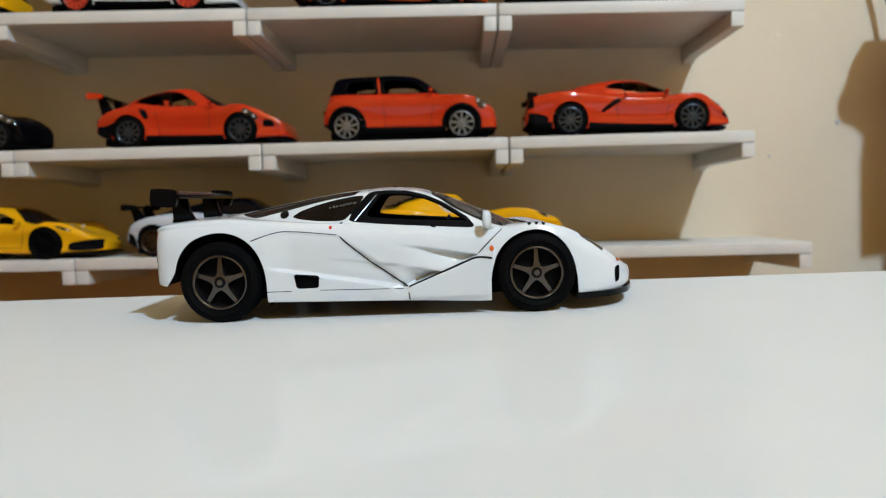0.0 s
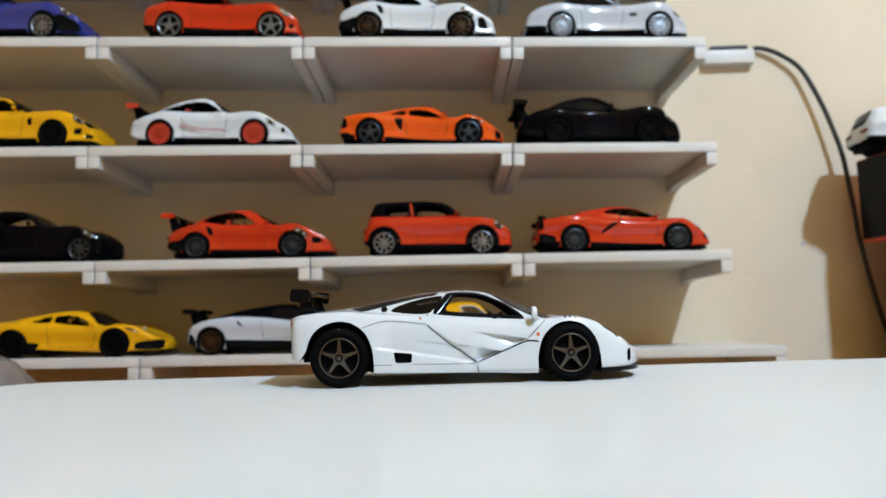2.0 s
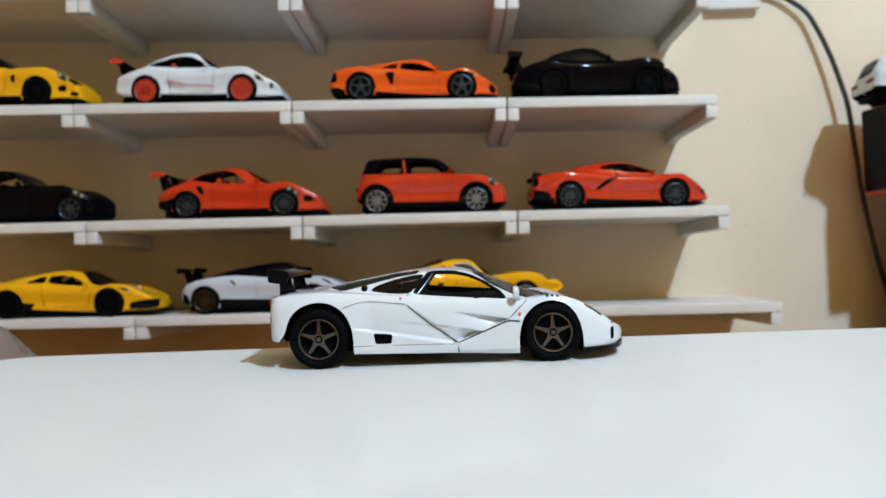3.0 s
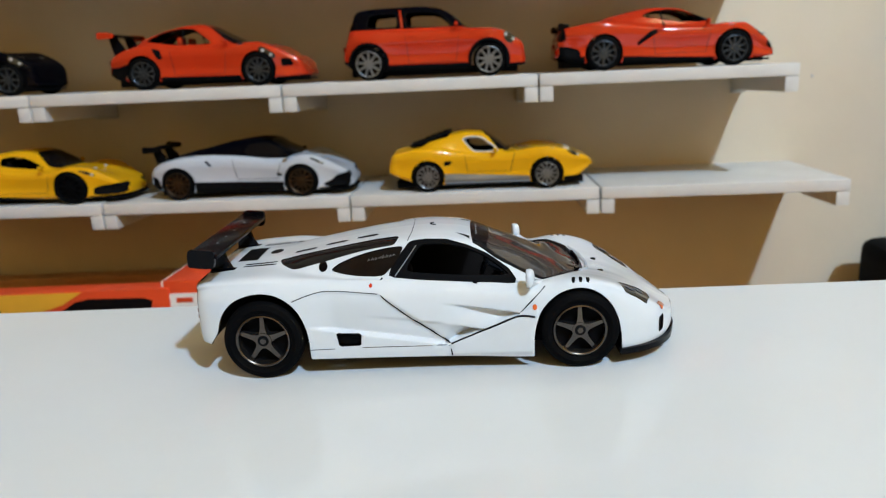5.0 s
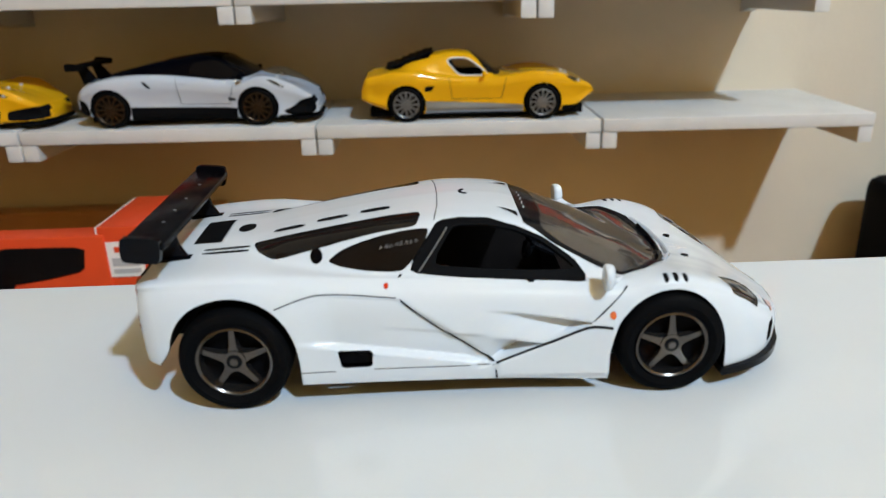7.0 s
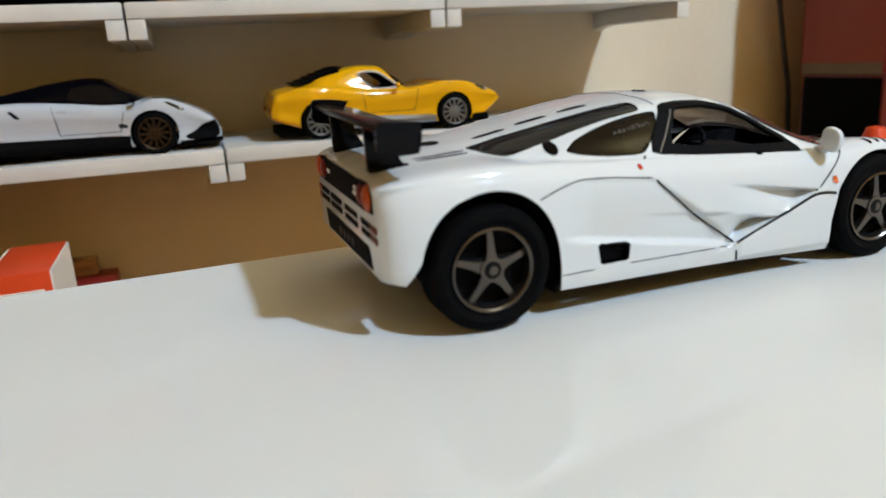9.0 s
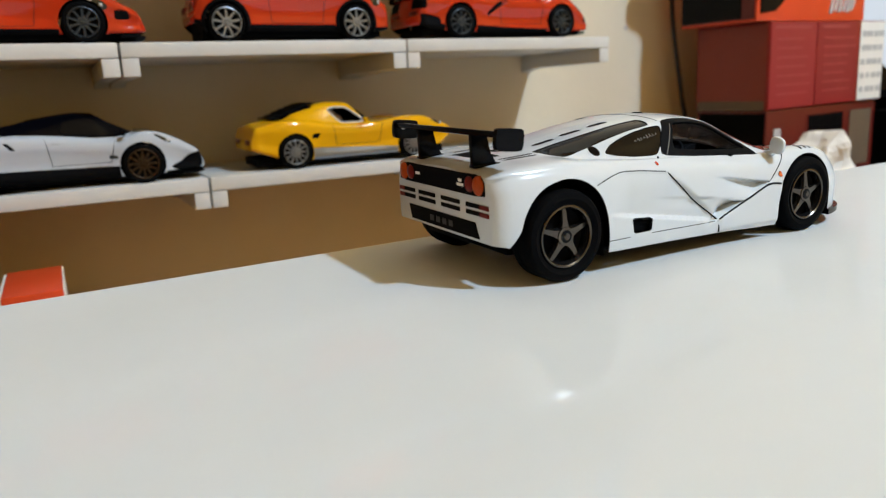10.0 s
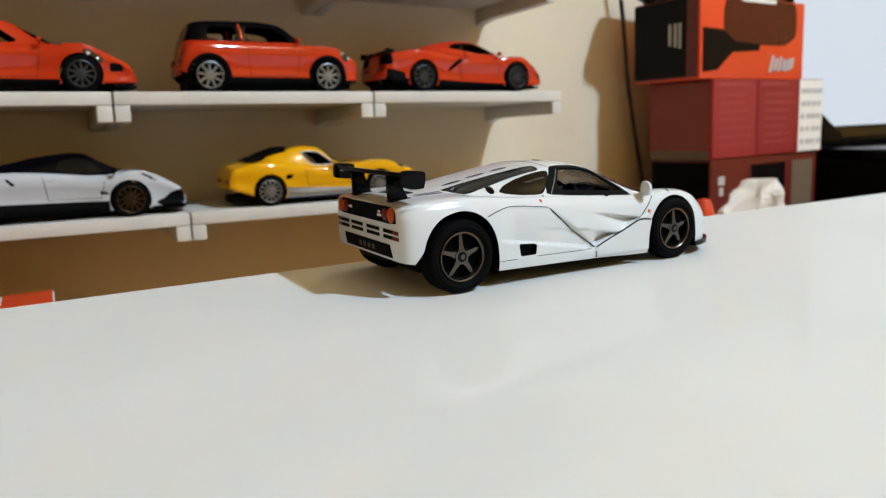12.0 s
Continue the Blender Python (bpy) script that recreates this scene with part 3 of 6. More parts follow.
slots = []
for a, b in (((-36.4, -5.5), (-30.6, -5.8)), ((-27.3, -4.9), (-21.4, -5.2)), ((-18.0, -4.9), (-12.4, -5.2))):
    slots.append(("roof_slot", slot(a, b, 0.95)))
for y in (-12.7, -10.9):
    slots.append(("deck_slot", slot((-50.2, y + 0.1), (-41.0, y - 0.1), 0.52)))
for i in range(3):
    slots.append(("wing_vent", slot((41.0 + 1.9 * i, -26.0), (41.4 + 1.9 * i, -23.2), 0.47)))
for name, p in slots:
    for q in (p,) if name == "roof_slot" else (p, mirror(p)):
        part(name, lift(shell, cut(shell, q, (0, 1), up), -0.03), M_MATT, racer, "", S)
part("engine_vent", lift(shell, cut(shell, [(-53.6, -6.9), (-47.7, -7.3), (-47.7, 7.3), (-53.6, 6.9)], (0, 1), up), -0.1), M_MATT, racer, "black deck grille", S)
for q in ([(10.4, -8.7), (14.2, -9.4), (14.2, -12.0)],):
    for r in (q, mirror(q)):
        part("roof_slot", lift(shell, cut(shell, r, (0, 1), up), -0.03), M_MATT, racer, "", S)
part("filler_cap", lift(shell, cut(shell, round_poly(-43.6, 0, 1.9, 20, 2.6), (0, 1), up), -0.06), M_MATT, racer, "round black filler cap", S)
for k in (left, right):
    part("fuel_cap", lift(shell, cut(shell, round_poly(-26.6, 27.2, 1.25, 18, 1.1), (0, 2), lambda c, k=k: k(c) and c.z > 22), 0.1), M_BLACK, racer, "round black fuel cap", S)

# lamps
lamp_pane = rounded([(53.9, -18.6), (60.6, -12.6), (63.6, -12.4), (63.0, -18.0), (61.2, -22.8), (54.6, -25.2)], 2, 0.08)
for p in (lamp_pane, mirror(lamp_pane)):
    hl = part("headlight", lift(shell, cut(shell, p, (0, 1), up), -0.1), M_LENSDARK, racer, "smoked headlight with bright reflectors", S, solid=0.0003)
    sg = -1 if p is lamp_pane else 1
    for cx, cy in ((57.2, 20.6), (60.2, 17.2)):
        bm = bmesh.new()
        lathe(bm, [(0.01, -0.25), (0.7, -0.1), (1.25, 0.12), (1.4, 0.1)], 16)
        for v in bm.verts:
            q = on_top(cx + v.co.x, sg * cy + v.co.z)
            v.co = (q[0], q[1], q[2] + v.co.y - 0.02)
        bmesh.ops.recalc_face_normals(bm, faces=bm.faces[:])
        part("reflector_bowl", bm, M_SILVER, hl, "bright reflector", S)
for p in ([(64.9, -18.4), (66.5, -18.2), (68.2, -13.6), (66.7, -13.2)],):
    for q in (p, mirror(p)):
        part("corner_lamp", lift(shell, cut(shell, rounded(q, 1, 0.12), (0, 1), lambda c: c.z > 9), 0.12), M_TAILORANGE, racer, "orange front corner lamp", S)
for k in (side_l, side_r):
    part("side_marker", lift(shell, cut(shell, round_poly(30.6, 16.4, 0.6, 14, 0.75), (0, 2), k), 0.15), M_TAILORANGE, racer, "small orange side marker", S)
    part("red_dot", lift(shell, cut(shell, round_poly(-12.8, 23.4, 0.45, 12), (0, 2), k), 0.08), M_RED, racer, "small red dot", S)
    part("side_intake", lift(shell, cut(shell, rounded([(-22.9, 11.3), (-16.0, 10.6), (-16.3, 7.3), (-22.2, 7.3)], 1, 0.1), (0, 2), k), -1.6), M_MATT, racer, "black side air intake", S)
    part("nose_intake", lift(shell, cut(shell, rounded([(64.9, 9.5), (66.8, 10.0), (66.6, 5.6), (65.0, 5.1)], 1, 0.15), (0, 2), lambda c, k=k: (c.y < -8 if k is side_l else c.y > 8)), -0.6), M_MATT, racer, "black nose intake", S)
body = part("body", shell, M_PAINT, racer, "glossy white die-cast body", S, sharp=50, solid=0.0006)
body.data.materials.append(M_CABIN)
body.modifiers["thickness"].material_offset = 1
body.modifiers["thickness"].material_offset_rim = 1

# panel gaps
def gap(name, pts, r=0.13, top=False, both=True):
    for s in ((1, -1) if both else (1,)):
        path = [on_top(x, y) if top else on_flank(x, y) for x, y in fine(pts)]
        for _ in range(3):
            path = path[:1] + [(b[0], (a[1] + b[1] + c[1]) / 3, (a[2] + b[2] + c[2]) / 3) for a, b, c in zip(path, path[1:], path[2:])] + path[-1:]
        part(name, tube(bmesh.new(), [(x, s * y, z) for x, y, z in path], r, 5), M_GAP, racer, "", S)


gap("door_gap", [(-9.9, 24.6), (-10.9, 23.9), (-11.35, 22.9), (-11.1, 21.9), (-10.3, 20.9), (-2.0, 13.8), (7.9, 6.8), (8.2, 3.3)], 0.24)
gap("door_gap", [(8.1, 6.7), (16, 9.95), (26.0, 14.1), (27.0, 14.4), (30.6, 13.8)], 0.30)
gap("door_gap", [(26.4, 14.6), (30, 18.2), (33.6, 21.4)], 0.18)
gap("panel_gap", [(-34.0, 20.6), (-30, 22.0), (-26, 22.9), (-20, 22.5), (-11, 21.4)], 0.13)
gap("sill_gap", [(-30.4, 6.7), (-23.5, 6.7)], 0.09)
gap("sill_gap", [(-16.0, 6.7), (7.6, 6.3)], 0.09)
gap("roof_gap", [(-2.0, 0.0), (-2.2, -8), (-3.0, -14.5)], 0.11, top=True)

# the blade between the door scoops
for s in (-1, 1):
    bm = bmesh.new()
    rings = []
    for x, hh, out in ((3.6, 0.1, -0.9), (8, 0.35, -0.25), (14, 0.5, 0.0), (20, 0.55, 0.1), (21.6, 0.42, 0.05), (22.4, 0.12, -0.2)):
        z, y = 13.0 - (x - 3.6) * 0.150, W(x) + out
        rings.append([bm.verts.new((x, s * (y - 1.6), z - hh)), bm.verts.new((x, s * (y - 0.3), z - hh)), bm.verts.new((x, s * y, z - 0.3 * hh)), bm.verts.new((x, s * y, z + 0.3 * hh)), bm.verts.new((x, s * (y - 0.35), z + hh)), bm.verts.new((x, s * (y - 1.6), z + hh))])
    for a, b in zip(rings, rings[1:]):
        for k in range(6):
            bm.faces.new((a[k], a[(k + 1) % 6], b[(k + 1) % 6], b[k]))
    bm.faces.new(rings[0])
    bm.faces.new(rings[-1][::-1])
    bmesh.ops.recalc_face_normals(bm, faces=bm.faces[:])
    part("door_blade", bm, M_PAINT, racer, "", S)

# chassis, sills and front splitter
bm = boxed(-50, 62, -13, 13, 3.4, 6.0, 0.6)
box(bm, -29.5, 29, -23.6, 23.6, 3.4, 4.6, 0.3)
part("chassis", bm, M_MATT, racer, "matt black underside", S)
edge = [(x, W(x) * (1 if x < 60 else 1) + 0.5 + 0.7 * smooth((x - 53) / 12)) for x in np.linspace(52.8, 73.2, 22)]
outline = [(x + (0.0 if x > 70 else 0.3), y) for x, y in edge] + [(73.6, 0)] + [(x + (0.0 if x > 70 else 0.3), -y) for x, y in edge[::-1]]
bm = bmesh.new()
prism(bm, outline, 2, 2.0, 3.6)
part("front_splitter", bm, M_BLACK, racer, "black front splitter", S, sharp=30)
bm = bmesh.new()
prism(bm, [(-59.0, -10), (-59.0, 10), (-52, 9), (-52, -9)], 2, 7.4, 9.4, 0.4)
part("diffuser", bm, M_MATT, racer, "black rear diffuser", S)

# tail
TAIL = -61.15
bm = bmesh.new()
prism(bm, rounded([(-21.2, 20.2), (21.2, 20.2), (21.2, 23.4), (20.0, 24.7), (17, 25.1), (-17, 25.1), (-20.0, 24.7), (-21.2, 23.4)], 1, 0.1), 0, TAIL - 0.1, TAIL + 1, 0.0)
part("tail_panel", bm, M_MATT, racer, "black mesh tail panel", S)
for s in (-1, 1):
    for y, r, m in ((18.7, 2.3, M_TAILAMBER), (14.9, 1.9, M_TAILRED)):
        bm = bmesh.new()
        lathe(bm, [(0.01, -0.75), (r * 0.6, -0.68), (r * 0.93, -0.35), (r, 0.0), (r, 0.6)], 22)
        for v in bm.verts:
            v.co = (TAIL + v.co.y - 0.05, s * y + v.co.x, 22.7 + v.co.z)
        bmesh.ops.recalc_face_normals(bm, faces=bm.faces[:])
        part("tail_lamp", bm, m, racer, "round orange tail lamp" if m is M_TAILAMBER else "round red tail lamp", S)
for z in (17.9, 16.2):
    for a, b in ((-22.4, -12.8), (-9.8, -0.8), (2.4, 11.2), (13.4, 22.0)):
        bm = bmesh.new()
        prism(bm, [(a, z - 0.5), (b, z - 0.5), (b, z + 0.5), (a, z + 0.5)], 0, TAIL - 0.06, TAIL + 0.8)
        part("tail_slot", bm, M_MATT, racer, "", S)
    for a, b in ((-22.6, -19.0), (19.4, 22.2)):
        bm = bmesh.new()
        prism(bm, [(a, z - 0.5), (b, z - 0.5), (b, z + 0.5), (a, z + 0.5)], 0, TAIL - 0.14, TAIL + 0.8)
        part("reflector", bm, M_TAILRED, racer, "red reflector strip", S)
bm = bmesh.new()
prism(bm, [(-18.4, 10.3), (15.6, 10.3), (17.0, 14.0), (-16.6, 14.0)], 0, TAIL - 0.08, TAIL + 1)
plate = part("plate_recess", bm, M_MATT, racer, "dark number plate recess", S)
bm = bmesh.new()
for y in (-5.4, -2.2, 1.0, 4.2):
    prism(bm, [(y - 1.0, 11.3), (y + 1.0, 11.3), (y + 1.0, 12.8), (y - 1.0, 12.8)], 0, TAIL - 0.14, TAIL)
part("plate_mark", bm, M_PLATE, plate, "", S)
for y0_, y1_, z_, hz in ((-12.2, -9.2, 22.2, 0.35), (-11.4, -9.8, 23.2, 0.35), (9.8, 12.2, 22.8, 0.35)):
    bm = bmesh.new()
    prism(bm, [(y0_, z_ - hz), (y1_, z_ - hz), (y1_, z_ + hz), (y0_, z_ + hz)], 0, TAIL - 0.16, TAIL)
    part("badge", bm, M_PAPER, racer, "small white badge", S)

# rear wing
wing = part("rear_wing", boxed(-60.4, -53.0, -25.0, 25.0, 33.2, 34.6, 0.5), M_BLACK, racer, "glossy black rear wing", S)
for v in wing.data.vertices:
    v.co.z += (-0.16 * (v.co.x + 0.057))
for s in (-1, 1):
    bm = bmesh.new()
    ya, yb_ = sorted((s * 24.6, s * 26.0))
    prism(bm, rounded([(-61.0, 30.9), (-53.9, 30.2), (-53.3, 35.2), (-60.6, 35.9)], 2, 0.12), 1, ya, yb_, 0.0)
    part("end_plate", bm, M_BLACK, wing, "", S)
    bm = bmesh.new()
    ya, yb_ = sorted((s * 12.4, s * 13.8))
    prism(bm, [(-59.4, 26.2), (-52.8, 26.4), (-54.4, 29.2), (-55.4, 33.6), (-59.6, 34.0)], 1, ya, yb_, 0.25)
    part("strut", bm, M_BLACK, wing, "", S)
    bm = bmesh.new()
    prism(bm, [(-59.4, 26.0), (-52.4, 26.2), (-52.2, 26.8), (-59.4, 26.7)], 1, min(s * 12.0, s * 14.6), max(s * 12.0, s * 14.6), 0.2)
    part("strut_foot", bm, M_BLACK, wing, "", S)
    bm = bmesh.new()
    ya, yb_ = sorted((s * 24.4, s * 24.65))
    prism(bm, rounded([(-58.8, 33.0), (-56.4, 33.4), (-56.0, 34.4), (-58.4, 34.6)], 1), 1, ya, yb_)
    part("print_mark", bm, M_PAPER, wing, "small white mark", S)
for y in (-14.0, -6.5, 1.5, 12.0):
    bm = bmesh.new()
    lathe(bm, [(0.01, 0.12), (0.32, 0.1), (0.4, -0.3)], 12)
    for v in bm.verts:
        v.co = (-56.4 + v.co.x, y + v.co.z, 34.5 + v.co.y)
    part("rivet", bm, M_SILVER, wing, "small bright rivet", S)

# mirrors, wiper, roof intake
for s in (-1, 1):
    bm = bmesh.new()
    bmesh.ops.create_uvsphere(bm, u_segments=28, v_segments=18, radius=1)
    for v in bm.verts:
        v.co = [math.copysign(abs(c) ** 0.72, c) for c in v.co]
    bmesh.ops.transform(bm, verts=bm.verts[:], matrix=Matrix.Translation((29.2, s * 27.2, 24.3)) @ Matrix.Rotation(s * radians(18), 4, "Z") @ Matrix.Rotation(s * radians(-14), 4, "X") @ Matrix.Diagonal((1.45, 2.35, 2.3, 1)))
    for v in bm.verts:
        if v.co.x < 28.6:
            v.co.x = 28.6 + 0.25 * (v.co.x - 28.6)
    mir = part("door_mirror", bm, M_PAINT, racer, "white door mirror", S)
    bm = bmesh.new()
    foot = [(31.6, 22.4, 21.3), (30.9, 23.8, 21.7), (30.1, 25.2, 22.3), (29.5, 26.6, 23.2)]
    for (x, y, z), (wx, wz) in zip(foot, ((2.6, 1.3), (1.9, 1.15), (1.3, 1.0), (1.1, 1.0))):
        for a in range(8):
            bm.verts.new((x + wx * math.cos(math.pi * a / 4), s * y, z + wz * math.sin(math.pi * a / 4)))
    bm.verts.ensure_lookup_table()
    for i in range(3):
        for a in range(8):
            bm.faces.new((bm.verts[8 * i + a], bm.verts[8 * i + (a + 1) % 8], bm.verts[8 * i + 8 + (a + 1) % 8], bm.verts[8 * i + 8 + a]))
    bmesh.ops.recalc_face_normals(bm, faces=bm.faces[:])
    part("mirror_arm", bm, M_PAINT, mir, "", S)
path = [on_top(x, y, 0.35) for x, y in ((43.5, -12.0), (45.2, -8.0), (46.3, -2.0), (46.4, 4.0), (45.5, 9.0))]
part("wiper", tube(bmesh.new(), path, 0.35, 6), M_BLACK, racer, "black windscreen wiper", S)
path = [on_top(x, y, 0.0) for x, y in ((44.8, -13.0), (47.3, -8.0), (48.4, 0.0), (47.3, 8.0), (44.8, 13.0))]
part("cowl", tube(bmesh.new(), path, 0.55, 6), M_SILVERWHITE, racer, "pale grey cowl strip", S)
for x, y in ((51.6, -6.2), (51.6, 6.2)):
    bm = bmesh.new()
    lathe(bm, [(0.01, 0.25), (0.8, 0.2), (0.9, -0.4)], 14)
    for v in bm.verts:
        v.co = (x + v.co.x, y + v.co.z, on_top(x, y)[2] + v.co.y)
    part("bonnet_pin", bm, M_BLACK, racer, "", S)
bm = bmesh.new()
for a, b in (((49.5, -1.4), (54.5, 0.4)), ((49.8, 1.8), (53.0, 0.6)), ((51.0, -2.4), (52.5, -0.8))):
    tube(bm, [on_top(mixv(a[0], b[0], t), mixv(a[1], b[1], t)) for t in (0, 0.33, 0.66, 1)], 0.16, 5)
part("bonnet_emblem", bm, M_GREYPRINT, racer, "small grey bonnet emblem", S)
bm = bmesh.new()
tube(bm, [on_top(x, y, -0.12) for x, y in ((4.4, -1.5), (3.2, -0.9), (2.9, 0.4), (3.7, 1.3))], 0.40, 6)
part("roof_intake", bm, M_MATT, racer, "small black roof intake", S)
bm = bmesh.new()
for i in range(5):
    tube(bm, [on_top(16.0, -6.5 + 2.6 * i, 0.02), on_top(16.3, -5.2 + 2.6 * i, 0.02)], 0.11, 5)
part("sun_strip_mark", bm, M_GREYPRINT, racer, "", S)

for s in (-1, 1):
    bm = bmesh.new()
    rnd = random.Random(4)
    for i in range(8):
        x = -13.9 + 1.0 * i
        z = 28.8 + 0.17 * (x + 13.6)
        stroke = [(x, z - rnd.uniform(0.2, 0.5)), (x + 0.22, z + rnd.uniform(0.15, 0.55)), (x + 0.46, z - rnd.uniform(0.0, 0.35)), (x + 0.62, z + rnd.uniform(-0.1, 0.2))]
        tube(bm, [(u, s * v, w) for u, v, w in (on_flank(p, q, -0.12) for p, q in stroke[:3 + i % 2])], 0.045, 5)
    part("window_mark", bm, M_GREYPRINT, racer, "fine white scrawled mark on the quarter window", S)
    bm = bmesh.new()
    pts = [on_flank(x, z, -0.05) for x, z in fine([(-6.4, 24.9), (-0.6, 31.9)])]
    tube(bm, [(u, s * v, w) for u, v, w in pts], 0.14, 5)
    part("pillar_trim", bm, M_SILVER, racer, "thin bright trim on the door pillar", S)

# cabin
for y, xo in ((0, 2.0), (-9.5, -3.0), (9.5, -3.0)):
    bm = boxed(xo - 7, xo + 4, y - 4.2, y + 4.2, 6, 11.5, 1.2)
    box(bm, xo - 9.5, xo - 5.5, y - 4.0, y + 4.0, 9, 21.5, 1.4, m=None)
    part("seat", bm, M_CABIN, racer, "black bucket seat", S)
bm = boxed(23.5, 40, -17, 17, 8, 19.0, 2.2)
part("dashboard", bm, M_CABIN, racer, "black dashboard", S)
bm = bmesh.new()
ring = [(18.5 + 0.35 * 3.4 * math.sin(2 * math.pi * i / 20), 3.4 * math.cos(2 * math.pi * i / 20), 21.4 + 3.2 * math.sin(2 * math.pi * i / 20)) for i in range(20)]
tube(bm, ring, 0.55, 7, closed=True)
tube(bm, [(18.5, -3.2, 21.4), (19.4, 0, 21.2), (18.5, 3.2, 21.4)], 0.5, 6)
tube(bm, [(19.0, 0, 21.2), (24.0, 0, 18.6)], 0.7, 6)
part("steering_wheel", bm, M_MATT, racer, "black steering wheel", S)
for s in (-1, 1):
    bm = bmesh.new()
    prism(bm, [(-12, 5.0), (30, 5.0), (26, 22.4), (-9, 24.2)], 1, s * 21.0 - 0.5, s * 21.0 + 0.5, 0.2)
    part("door_card", bm, M_CABIN, racer, "black inner door panel", S)
part("cabin_floor", boxed(-14, 34, -21.5, 21.5, 4.4, 6.4, 0.3), M_MATT, racer, "", S)
part("bulkhead", boxed(-15, -12.5, -17, 17, 5, 29.0, 0.8), M_MATT, racer, "", S)

for x, z, R, rim, wd, yf in ((-42.9, 9.75, 10.95, 7.35, 9.0, 27.6), (42.5, 9.4, 10.6, 7.1, 7.8, 28.2)):
    for s in (-1, 1):
        wheel(racer, x, s * (yf - wd / 2), z, R, rim, wd, M_GUN, 5, s, star=True, seg=48)


